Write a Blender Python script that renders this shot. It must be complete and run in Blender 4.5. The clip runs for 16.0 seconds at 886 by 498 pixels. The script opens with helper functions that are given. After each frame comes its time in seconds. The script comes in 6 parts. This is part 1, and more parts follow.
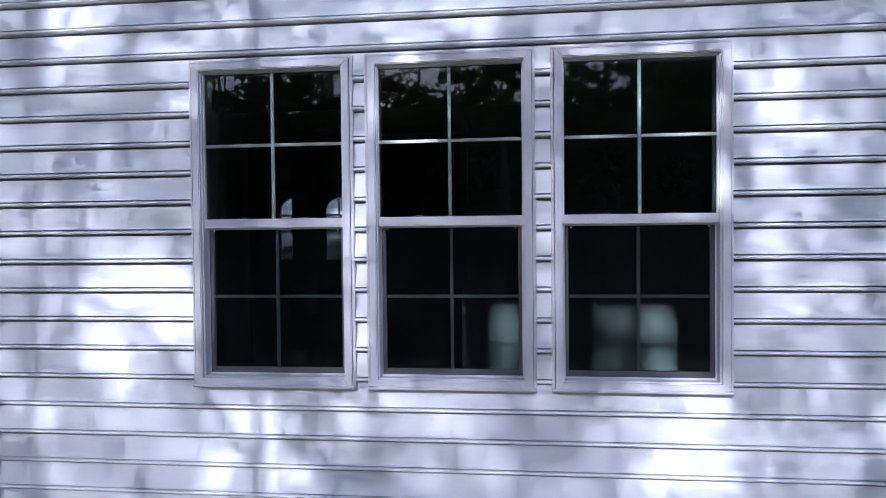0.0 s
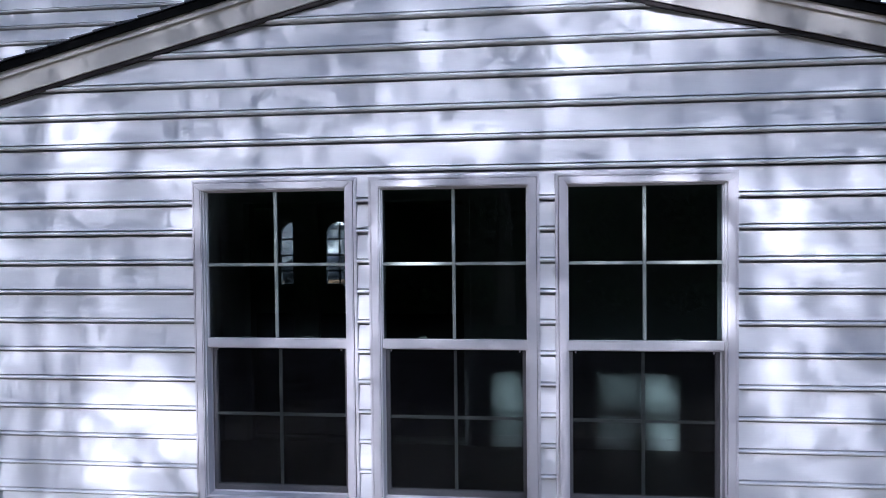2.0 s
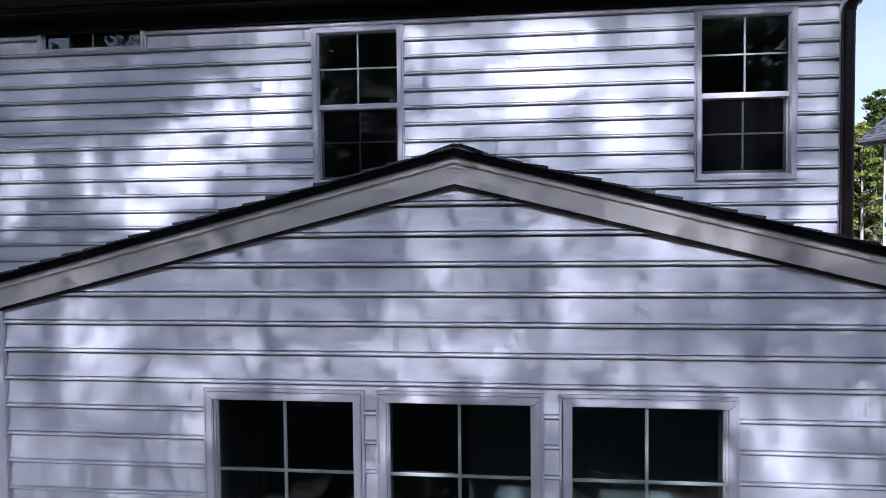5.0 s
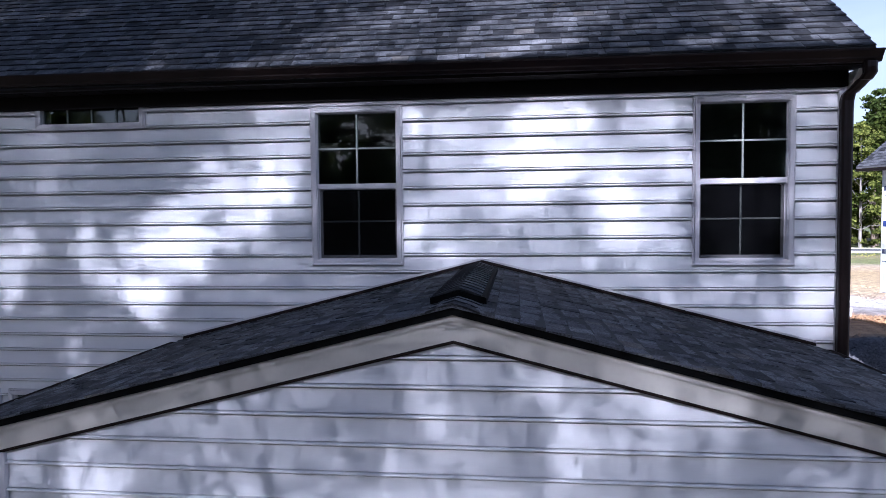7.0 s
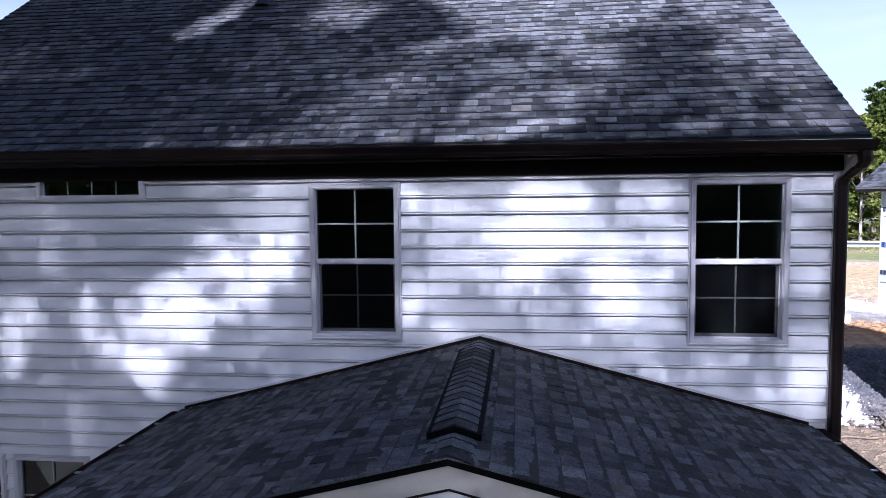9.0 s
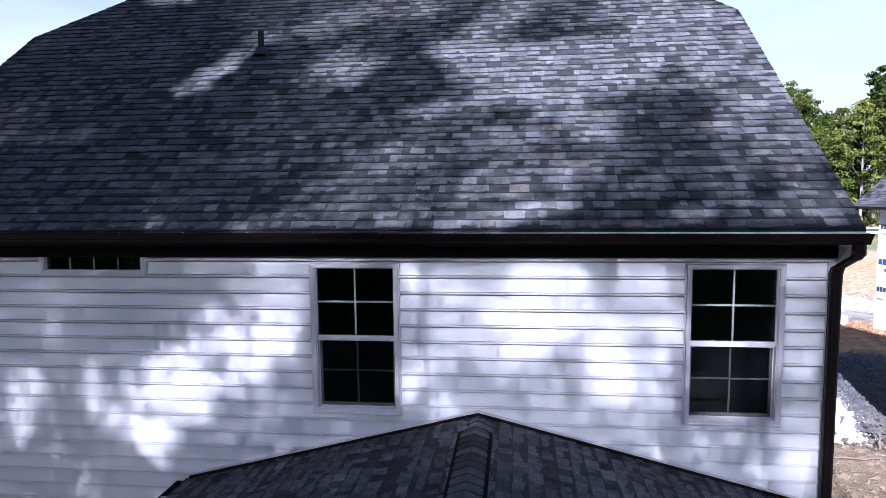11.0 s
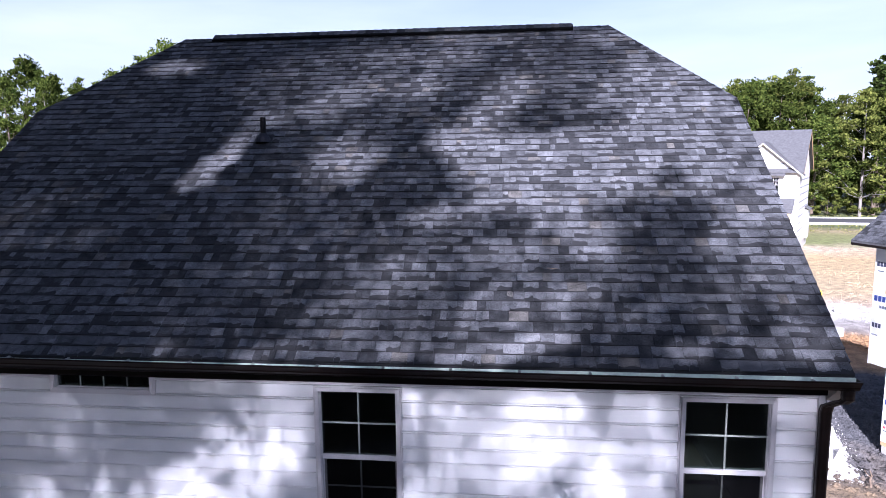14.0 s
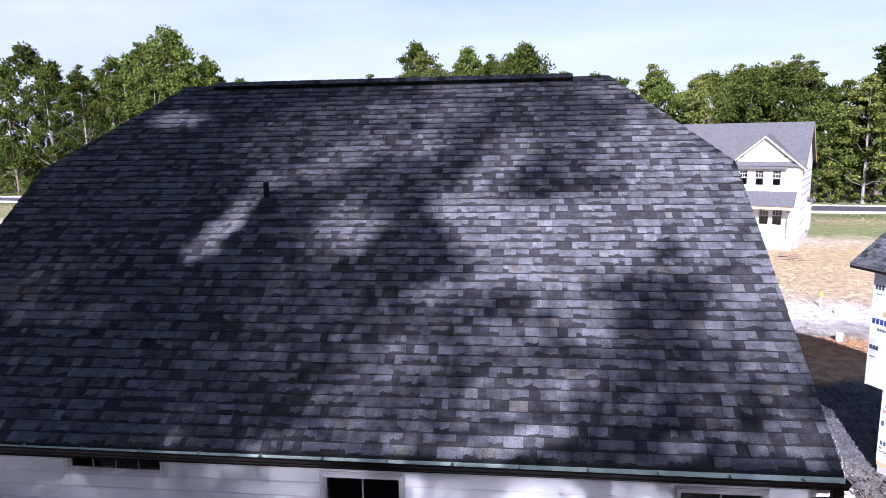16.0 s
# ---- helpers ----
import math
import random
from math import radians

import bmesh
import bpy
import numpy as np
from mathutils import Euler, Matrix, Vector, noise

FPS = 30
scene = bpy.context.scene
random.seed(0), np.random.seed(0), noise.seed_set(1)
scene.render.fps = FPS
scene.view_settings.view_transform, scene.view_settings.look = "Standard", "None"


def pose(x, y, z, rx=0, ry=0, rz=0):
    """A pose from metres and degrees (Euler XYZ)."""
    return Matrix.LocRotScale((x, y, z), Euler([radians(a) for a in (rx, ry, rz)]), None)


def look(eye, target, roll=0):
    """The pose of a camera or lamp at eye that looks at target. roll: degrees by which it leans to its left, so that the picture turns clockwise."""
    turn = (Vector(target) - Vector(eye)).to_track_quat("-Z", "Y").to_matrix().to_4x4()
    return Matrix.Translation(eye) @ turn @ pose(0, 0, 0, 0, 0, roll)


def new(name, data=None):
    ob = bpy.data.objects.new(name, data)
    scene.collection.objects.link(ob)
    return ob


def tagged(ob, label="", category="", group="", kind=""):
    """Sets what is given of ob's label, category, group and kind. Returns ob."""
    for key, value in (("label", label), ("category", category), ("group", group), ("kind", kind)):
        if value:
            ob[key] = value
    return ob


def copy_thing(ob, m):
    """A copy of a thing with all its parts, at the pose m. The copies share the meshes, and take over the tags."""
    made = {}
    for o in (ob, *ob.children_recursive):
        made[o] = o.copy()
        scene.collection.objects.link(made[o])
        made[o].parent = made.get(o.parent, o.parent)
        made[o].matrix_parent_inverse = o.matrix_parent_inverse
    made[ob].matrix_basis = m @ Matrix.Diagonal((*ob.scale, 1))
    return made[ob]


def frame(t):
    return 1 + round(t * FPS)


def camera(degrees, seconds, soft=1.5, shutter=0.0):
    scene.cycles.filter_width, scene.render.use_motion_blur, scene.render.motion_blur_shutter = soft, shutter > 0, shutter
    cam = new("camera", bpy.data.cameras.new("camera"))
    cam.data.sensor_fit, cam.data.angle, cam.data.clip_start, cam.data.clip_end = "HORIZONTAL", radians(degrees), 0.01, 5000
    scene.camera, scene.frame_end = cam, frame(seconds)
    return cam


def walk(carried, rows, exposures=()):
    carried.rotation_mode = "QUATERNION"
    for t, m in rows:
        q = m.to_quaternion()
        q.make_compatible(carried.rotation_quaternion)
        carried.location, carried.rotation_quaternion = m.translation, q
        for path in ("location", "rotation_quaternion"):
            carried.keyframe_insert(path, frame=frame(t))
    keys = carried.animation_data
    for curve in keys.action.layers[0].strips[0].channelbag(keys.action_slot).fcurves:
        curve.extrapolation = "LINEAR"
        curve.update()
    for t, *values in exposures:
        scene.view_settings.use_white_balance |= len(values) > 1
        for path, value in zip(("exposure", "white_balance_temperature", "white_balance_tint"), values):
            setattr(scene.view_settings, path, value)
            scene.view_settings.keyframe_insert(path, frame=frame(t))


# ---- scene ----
cam = camera(67.8, 16.0, soft=0.55)
PATH = [
    (0, (0.371, -3.663, 1.575), (0.152, -1.675, 1.531), -0.6),
    (0.5, (0.376, -3.663, 1.724), (0.155, -1.676, 1.685), -0.6),
    (1, (0.361, -3.653, 1.894), (0.143, -1.665, 1.85), -0.6),
    (1.5, (0.349, -3.645, 2.064), (0.135, -1.657, 2.023), -0.6),
    (2, (0.35, -3.636, 2.271), (0.132, -1.648, 2.222), -0.6),
    (2.5, (0.352, -3.636, 2.481), (0.129, -1.649, 2.428), -0.6),
    (3, (0.34, -3.638, 2.701), (0.118, -1.652, 2.639), -0.6),
    (3.5, (0.333, -3.645, 2.893), (0.108, -1.658, 2.835), -0.6),
    (4, (0.327, -3.651, 3.104), (0.1, -1.665, 3.043), -0.6),
    (4.5, (0.33, -3.662, 3.316), (0.104, -1.677, 3.248), -0.6),
    (5, (0.347, -3.671, 3.529), (0.12, -1.686, 3.455), -0.6),
    (7.5, (0.359, -3.652, 4.677), (0.136, -1.667, 4.569), -0.6),
    (8, (0.38, -3.65, 4.913), (0.153, -1.667, 4.793), -0.6),
    (8.5, (0.391, -3.655, 5.146), (0.164, -1.673, 5.013), -0.6),
    (9, (0.392, -3.659, 5.375), (0.167, -1.677, 5.233), -0.6),
    (11.5, (0.414, -3.642, 6.674), (0.19, -1.666, 6.456), -0.7),
    (12, (0.387, -3.644, 6.893), (0.17, -1.668, 6.673), -0.5),
    (12.5, (0.367, -3.642, 7.141), (0.155, -1.666, 6.914), -0.4),
    (13, (0.411, -3.636, 7.451), (0.189, -1.664, 7.2), -0.7),
    (13.5, (0.414, -3.618, 7.74), (0.191, -1.648, 7.474), -0.7),
    (14, (0.416, -3.609, 8.028), (0.192, -1.641, 7.75), -0.7),
    (14.5, (0.417, -3.591, 8.328), (0.194, -1.625, 8.036), -0.7),
    (15, (0.42, -3.582, 8.65), (0.195, -1.62, 8.34), -0.8),
    (15.5, (0.418, -3.577, 8.967), (0.192, -1.616, 8.641), -0.9),
    (16, (0.439, -3.57, 9.262), (0.209, -1.613, 8.923), -1.0),
]
walk(cam, [(t, look(eye, target, roll)) for t, eye, target, roll in PATH], [(0.0, 2.08, 5250, 21), (1.5, 2.2, 5280, 21), (3.5, 1.96, 5290, 23), (5.0, 1.58, 5270, 24), (9.0, 1.70, 5250, 24), (12.5, 1.77, 5420, 26), (16.0, 1.49, 5500, 28)])

# ---- light ----
SUN_ELEVATION, SUN_TURN = 28.7, 189.5
to_sun = Vector((math.sin(radians(SUN_TURN)) * math.cos(radians(SUN_ELEVATION)),
                 math.cos(radians(SUN_TURN)) * math.cos(radians(SUN_ELEVATION)),
                 math.sin(radians(SUN_ELEVATION))))
world = bpy.data.worlds.new("world")
scene.world = world
world.use_nodes = True
wn, wl = world.node_tree.nodes, world.node_tree.links
sky = wn.new("ShaderNodeTexSky")
sky.sky_type = "NISHITA"
sky.sun_disc = False
sky.sun_elevation, sky.sun_rotation = radians(SUN_ELEVATION), radians(SUN_TURN)
sky.air_density, sky.dust_density, sky.ozone_density = 1.0, 1.2, 1.0
wn["Background"].inputs["Strength"].default_value = 0.037
# pale haze towards the horizon, with thin drifting cloud
where, split, cloud = wn.new("ShaderNodeTexCoord"), wn.new("ShaderNodeSeparateXYZ"), wn.new("ShaderNodeTexNoise")
stretch = wn.new("ShaderNodeMapping")
stretch.inputs["Scale"].default_value = (1.0, 1.0, 5.0)
cloud.inputs["Scale"].default_value, cloud.inputs["Detail"].default_value = 2.6, 7
wl.new(where.outputs["Generated"], split.inputs[0])
wl.new(where.outputs["Generated"], stretch.inputs["Vector"])
wl.new(stretch.outputs[0], cloud.inputs["Vector"])
haze, veil, both, veiled = wn.new("ShaderNodeMapRange"), wn.new("ShaderNodeMapRange"), wn.new("ShaderNodeMath"), wn.new("ShaderNodeMix")
haze.inputs["From Min"].default_value, haze.inputs["From Max"].default_value = 0.0, 0.55
haze.inputs["To Min"].default_value, haze.inputs["To Max"].default_value = 0.85, 0.05
veil.inputs["From Min"].default_value, veil.inputs["From Max"].default_value = 0.35, 0.75
veil.inputs["To Min"].default_value, veil.inputs["To Max"].default_value = 0.65, 1.15
wl.new(split.outputs["Z"], haze.inputs["Value"])
wl.new(cloud.outputs["Fac"], veil.inputs["Value"])
both.operation, both.use_clamp = "MULTIPLY", True
wl.new(haze.outputs[0], both.inputs[0])
wl.new(veil.outputs[0], both.inputs[1])
veiled.data_type = "RGBA"
wl.new(both.outputs[0], veiled.inputs[0])
wl.new(sky.outputs[0], veiled.inputs[6])
veiled.inputs[7].default_value = (10.4, 11.2, 11.7, 1)
wl.new(veiled.outputs[2], wn["Background"].inputs["Color"])

sun = new("sun", bpy.data.lights.new("sun", "SUN"))
sun.data.energy, sun.data.angle, sun.data.color = 5.0, radians(0.5), (1.0, 0.96, 0.90)
sun.matrix_world = look(to_sun * 60, (0, 0, 0))


# ---- materials ----
def material(name, color, rough=0.6, metal=0.0, spread=0.0, scale=8.0, fine=60.0, bump=0.0, tint=None, specular=0.5, stretch=(1, 1, 1)):
    """Principled surface whose colour drifts at two scales, with a fine relief."""
    m = bpy.data.materials.new(name)
    m.use_nodes = True
    n, l = m.node_tree.nodes, m.node_tree.links
    b = n["Principled BSDF"]
    b.inputs["Roughness"].default_value, b.inputs["Metallic"].default_value = rough, metal
    b.inputs["Specular IOR Level"].default_value = specular
    where = n.new("ShaderNodeTexCoord")
    grid = n.new("ShaderNodeMapping")
    grid.inputs["Scale"].default_value = stretch
    l.new(where.outputs["Object"], grid.inputs["Vector"])
    large, small = n.new("ShaderNodeTexNoise"), n.new("ShaderNodeTexNoise")
    large.inputs["Scale"].default_value, small.inputs["Scale"].default_value = scale, fine
    large.inputs["Detail"].default_value, small.inputs["Detail"].default_value = 4, 3
    for t in (large, small):
        l.new(grid.outputs[0], t.inputs["Vector"])
    mid = n.new("ShaderNodeMix")
    mid.data_type = "FLOAT"
    mid.inputs[0].default_value = 0.4
    l.new(large.outputs["Fac"], mid.inputs[2])
    l.new(small.outputs["Fac"], mid.inputs[3])
    ramp = n.new("ShaderNodeValToRGB")
    dark = [c * (1 - spread) for c in color]
    light = [min(1, c * (1 + spread)) for c in (tint or color)]
    ramp.color_ramp.elements[0].position, ramp.color_ramp.elements[1].position = 0.3, 0.7
    ramp.color_ramp.elements[0].color, ramp.color_ramp.elements[1].color = (*dark, 1), (*light, 1)
    l.new(mid.outputs[0], ramp.inputs[0])
    l.new(ramp.outputs[0], b.inputs["Base Color"])
    if bump:
        relief = n.new("ShaderNodeBump")
        relief.inputs["Strength"].default_value, relief.inputs["Distance"].default_value = 1.0, bump
        l.new(mid.outputs[0], relief.inputs["Height"])
        l.new(relief.outputs[0], b.inputs["Normal"])
    return m


def shingle_material(name, island, tones):
    """Mineral-faced asphalt: one tone for each tab, speckled with granules and weathered in blotches."""
    m = bpy.data.materials.new(name)
    m.use_nodes = True
    n, l = m.node_tree.nodes, m.node_tree.links
    b = n["Principled BSDF"]
    b.inputs["Roughness"].default_value = 0.82
    b.inputs["Specular IOR Level"].default_value = 0.1
    each = n.new("ShaderNodeNewGeometry" if island else "ShaderNodeObjectInfo")
    ramp = n.new("ShaderNodeValToRGB")
    ramp.color_ramp.interpolation = "LINEAR"
    els = ramp.color_ramp.elements
    while len(els) < len(tones):
        els.new(0.5)
    for el, (pos, col) in zip(els, tones):
        el.position, el.color = pos, (*col, 1)
    l.new(each.outputs["Random Per Island" if island else "Random"], ramp.inputs[0])
    place = n.new("ShaderNodeNewGeometry")
    grain, blot = n.new("ShaderNodeTexNoise"), n.new("ShaderNodeTexNoise")
    grain.inputs["Scale"].default_value, grain.inputs["Detail"].default_value = 105, 5
    grain.inputs["Roughness"].default_value = 0.7
    blot.inputs["Scale"].default_value, blot.inputs["Detail"].default_value = 9, 5
    for t in (grain, blot):
        l.new(place.outputs["Position"], t.inputs["Vector"])
    fine, wide, span = n.new("ShaderNodeMapRange"), n.new("ShaderNodeMapRange"), n.new("ShaderNodeMath")
    fine.inputs["From Min"].default_value, fine.inputs["From Max"].default_value = 0.33, 0.67
    fine.inputs["To Min"].default_value, fine.inputs["To Max"].default_value = 0.25, 1.75
    wide.inputs["From Min"].default_value, wide.inputs["From Max"].default_value = 0.35, 0.65
    wide.inputs["To Min"].default_value, wide.inputs["To Max"].default_value = 0.72, 1.28
    l.new(grain.outputs["Fac"], fine.inputs["Value"])
    l.new(blot.outputs["Fac"], wide.inputs["Value"])
    span.operation = "MULTIPLY"
    l.new(fine.outputs[0], span.inputs[0])
    l.new(wide.outputs[0], span.inputs[1])
    mul = n.new("ShaderNodeVectorMath")
    mul.operation = "SCALE"
    l.new(ramp.outputs[0], mul.inputs[0])
    l.new(span.outputs[0], mul.inputs["Scale"])
    l.new(mul.outputs[0], b.inputs["Base Color"])
    relief = n.new("ShaderNodeBump")
    relief.inputs["Distance"].default_value, relief.inputs["Strength"].default_value = 0.002, 0.8
    l.new(grain.outputs["Fac"], relief.inputs["Height"])
    l.new(relief.outputs[0], b.inputs["Normal"])
    return m


def glass_material(name, tint, rough=0.0):
    """A thin pane: what is behind it, with a mirror image that grows towards grazing."""
    m = bpy.data.materials.new(name)
    m.use_nodes = True
    n, l = m.node_tree.nodes, m.node_tree.links
    clear, shine, mixed, edge = (n.new("ShaderNode" + k) for k in ("BsdfTransparent", "BsdfGlossy", "MixShader", "Fresnel"))
    clear.inputs["Color"].default_value = (*tint, 1)
    shine.inputs["Roughness"].default_value = rough
    shine.inputs["Color"].default_value = (1, 1, 1, 1)
    edge.inputs["IOR"].default_value = 1.48
    l.new(edge.outputs[0], mixed.inputs[0])
    l.new(clear.outputs[0], mixed.inputs[1])
    l.new(shine.outputs[0], mixed.inputs[2])
    l.new(mixed.outputs[0], n["Material Output"].inputs["Surface"])
    return m


def screen_material(name, cover):
    """Fine dark insect mesh, too fine to see its wires."""
    m = bpy.data.materials.new(name)
    m.use_nodes = True
    n, l = m.node_tree.nodes, m.node_tree.links
    clear, wire, mixed = (n.new("ShaderNode" + k) for k in ("BsdfTransparent", "BsdfDiffuse", "MixShader"))
    wire.inputs["Color"].default_value = (0.006, 0.006, 0.007, 1)
    mixed.inputs[0].default_value = cover
    l.new(clear.outputs[0], mixed.inputs[1])
    l.new(wire.outputs[0], mixed.inputs[2])
    l.new(mixed.outputs[0], n["Material Output"].inputs["Surface"])
    return m


def leaf_material(name, low, high, thin=0.35):
    m = bpy.data.materials.new(name)
    m.use_nodes = True
    n, l = m.node_tree.nodes, m.node_tree.links
    each, ramp = n.new("ShaderNodeNewGeometry"), n.new("ShaderNodeValToRGB")
    ramp.color_ramp.elements[0].color, ramp.color_ramp.elements[1].color = (*low, 1), (*high, 1)
    l.new(each.outputs["Random Per Island"], ramp.inputs[0])
    tree, span, tone = n.new("ShaderNodeObjectInfo"), n.new("ShaderNodeMapRange"), n.new("ShaderNodeVectorMath")
    span.inputs["To Min"].default_value, span.inputs["To Max"].default_value = 0.6, 1.45
    tone.operation = "SCALE"
    l.new(tree.outputs["Random"], span.inputs["Value"])
    l.new(ramp.outputs[0], tone.inputs[0])
    l.new(span.outputs[0], tone.inputs["Scale"])
    ramp = tone
    face, back, mixed = (n.new("ShaderNode" + k) for k in ("BsdfDiffuse", "BsdfTranslucent", "MixShader"))
    mixed.inputs[0].default_value = thin
    l.new(ramp.outputs[0], face.inputs["Color"])
    l.new(ramp.outputs[0], back.inputs["Color"])
    l.new(face.outputs[0], mixed.inputs[1])
    l.new(back.outputs[0], mixed.inputs[2])
    l.new(mixed.outputs[0], n["Material Output"].inputs["Surface"])
    return m


def ground_material(name):
    """Bare building ground: bands of gravel, churned soil, pale sand, ochre clay and dry grass, ragged at their
    borders. Shade is painted into the gravel, sunlight into the soil.
    """
    m = bpy.data.materials.new(name)
    m.use_nodes = True
    n, l = m.node_tree.nodes, m.node_tree.links
    b = n["Principled BSDF"]
    b.inputs["Roughness"].default_value = 0.95
    place, split = n.new("ShaderNodeNewGeometry"), n.new("ShaderNodeSeparateXYZ")
    l.new(place.outputs["Position"], split.inputs[0])
    rag, grain, clod = (n.new("ShaderNodeTexNoise") for _ in range(3))
    rag.inputs["Scale"].default_value, rag.inputs["Detail"].default_value = 0.35, 6
    grain.inputs["Scale"].default_value, grain.inputs["Detail"].default_value = 22, 4
    clod.inputs["Scale"].default_value, clod.inputs["Detail"].default_value = 2.2, 6
    for t in (rag, grain, clod):
        l.new(place.outputs["Position"], t.inputs["Vector"])
    # distance along the plot: y plus a share of x, so that the bands run square to the street
    slant = n.new("ShaderNodeMath")
    slant.operation = "MULTIPLY_ADD"
    slant.inputs[1].default_value = 0.16
    l.new(split.outputs["X"], slant.inputs[0])
    l.new(split.outputs["Y"], slant.inputs[2])
    rough = n.new("ShaderNodeMath")
    rough.operation = "MULTIPLY_ADD"
    rough.inputs[1].default_value = 6.0
    l.new(rag.outputs["Fac"], rough.inputs[0])
    l.new(slant.outputs[0], rough.inputs[2])
    span = n.new("ShaderNodeMapRange")
    span.inputs["From Min"].default_value, span.inputs["From Max"].default_value = -25, 100
    l.new(rough.outputs[0], span.inputs["Value"])
    ramp = n.new("ShaderNodeValToRGB")
    # gravel (0.19 to 0.26) darkened as if shaded; soil (0.27 to 0.32) brightened as if sunlit
    bands = [(-0.25, (0.035, 0.026, 0.016)), (-0.12, (0.05, 0.04, 0.025)), (-0.03, (0.085, 0.07, 0.047)), (0.03, (0.09, 0.075, 0.05)), (0.09, (0.13, 0.095, 0.062)), (0.17, (0.20, 0.145, 0.09)), (0.192, (0.085, 0.084, 0.09)), (0.258, (0.075, 0.075, 0.083)),
             (0.272, (0.36, 0.215, 0.11)), (0.298, (0.36, 0.185, 0.08)), (0.318, (0.32, 0.195, 0.10)), (0.332, (0.22, 0.19, 0.17)), (0.352, (0.5, 0.475, 0.44)), (0.378, (0.58, 0.555, 0.52)),
             (0.392, (0.42, 0.33, 0.24)), (0.43, (0.41, 0.315, 0.185)), (0.56, (0.41, 0.30, 0.155)), (0.62, (0.44, 0.35, 0.25)),
             (0.66, (0.17, 0.19, 0.065)), (0.72, (0.20, 0.20, 0.075)), (0.76, (0.30, 0.24, 0.13)), (0.80, (0.10, 0.12, 0.04))]
    els = ramp.color_ramp.elements
    while len(els) < len(bands):
        els.new(0.5)
    for el, (pos, col) in zip(els, bands):
        el.position, el.color = (pos + 0.25) / 1.25, (*col, 1)
    l.new(span.outputs[0], ramp.inputs[0])
    both = n.new("ShaderNodeMath")
    both.operation = "ADD"
    l.new(grain.outputs["Fac"], both.inputs[0])
    l.new(clod.outputs["Fac"], both.inputs[1])
    tone = n.new("ShaderNodeMapRange")
    tone.inputs["From Min"].default_value, tone.inputs["From Max"].default_value = 0.7, 1.3
    tone.inputs["To Min"].default_value, tone.inputs["To Max"].default_value = 0.42, 1.5
    l.new(both.outputs[0], tone.inputs["Value"])
    mul = n.new("ShaderNodeVectorMath")
    mul.operation = "SCALE"
    l.new(ramp.outputs[0], mul.inputs[0])
    l.new(tone.outputs[0], mul.inputs["Scale"])
    l.new(mul.outputs[0], b.inputs["Base Color"])
    relief = n.new("ShaderNodeBump")
    relief.inputs["Distance"].default_value = 0.06
    l.new(both.outputs[0], relief.inputs["Height"])
    l.new(relief.outputs[0], b.inputs["Normal"])
    return m


VINYL = material("white_vinyl_siding", (0.74, 0.74, 0.745), 0.5, spread=0.03, scale=1.5, fine=40, bump=0.0006, stretch=(0.4, 1, 5))
TRIM = material("white_vinyl_trim", (0.62, 0.60, 0.61), 0.42, spread=0.03, scale=3, fine=50)
RAKE = material("almond_trim_coil", (0.56, 0.53, 0.47), 0.45, spread=0.05, scale=2.5, fine=30, bump=0.0008)
BROWN = material("dark_brown_aluminium", (0.012, 0.0068, 0.006), 0.42, spread=0.15, scale=3, fine=40, specular=0.22)
SOFFIT = material("brown_soffit", (0.012, 0.009, 0.008), 0.7, spread=0.1, scale=4, specular=0.12)
GUTTER_IN = material("pale_green_gutter_lining", (0.60, 0.70, 0.62), 0.5, spread=0.2, scale=5, fine=25)
STEEL = material("bare_metal", (0.55, 0.55, 0.55), 0.35, metal=0.9, spread=0.1)
RUBBER = material("black_rubber", (0.006, 0.006, 0.007), 0.55, spread=0.2, scale=14, specular=0.2)
VENT = material("black_vent_plastic", (0.003, 0.003, 0.003), 0.9, spread=0.2, scale=14, specular=0.1)
BOOT = material("weathered_rubber", (0.018, 0.019, 0.026), 0.6, spread=0.3, scale=14, specular=0.3)
FELT = material("black_roofing_felt", (0.018, 0.018, 0.021), 0.85, spread=0.2, scale=20)
TONES = [(0, (0.030, 0.031, 0.0336)), (0.16, (0.042, 0.0433, 0.047)), (0.22, (0.068, 0.070, 0.0758)), (0.62, (0.090, 0.093, 0.1005)), (0.82, (0.104, 0.107, 0.1158)), (0.93, (0.122, 0.126, 0.136)), (0.96, (0.136, 0.138, 0.146)), (0.968, (0.096, 0.093, 0.090)), (1.0, (0.106, 0.099, 0.092))]
SHINGLE = shingle_material("charcoal_shingle", False, TONES)
SHINGLES = shingle_material("charcoal_shingles", True, TONES)
SHADOW_BAND = material("shingle_shadow_band", (0.017, 0.0172, 0.019), 0.9, spread=0.3, scale=30, fine=200)
GLASS = glass_material("window_glass", (0.58, 0.63, 0.615))
CLEAR = glass_material("clear_glass", (0.95, 0.96, 0.955))
SCREEN = screen_material("insect_screen", 0.36)
MUNTIN = material("grey_white_muntin", (0.27, 0.30, 0.27), 0.45, spread=0.03)
DRYWALL = material("painted_drywall", (0.66, 0.68, 0.67), 0.8, spread=0.03, scale=2)
CEIL = material("ceiling_paint", (0.4, 0.4, 0.4), 0.9, spread=0.02)
PALE_FLOOR = material("pale_floor", (0.36, 0.32, 0.27), 0.7, spread=0.15, scale=2.5, fine=30)
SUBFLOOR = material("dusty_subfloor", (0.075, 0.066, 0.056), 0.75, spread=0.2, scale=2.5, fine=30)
CORE = material("wall_sheathing", (0.35, 0.33, 0.30), 0.8, spread=0.1)
BLOCK = material("foundation_block", (0.36, 0.35, 0.33), 0.9, spread=0.15, scale=4, bump=0.004)
GROUND = ground_material("building_ground")
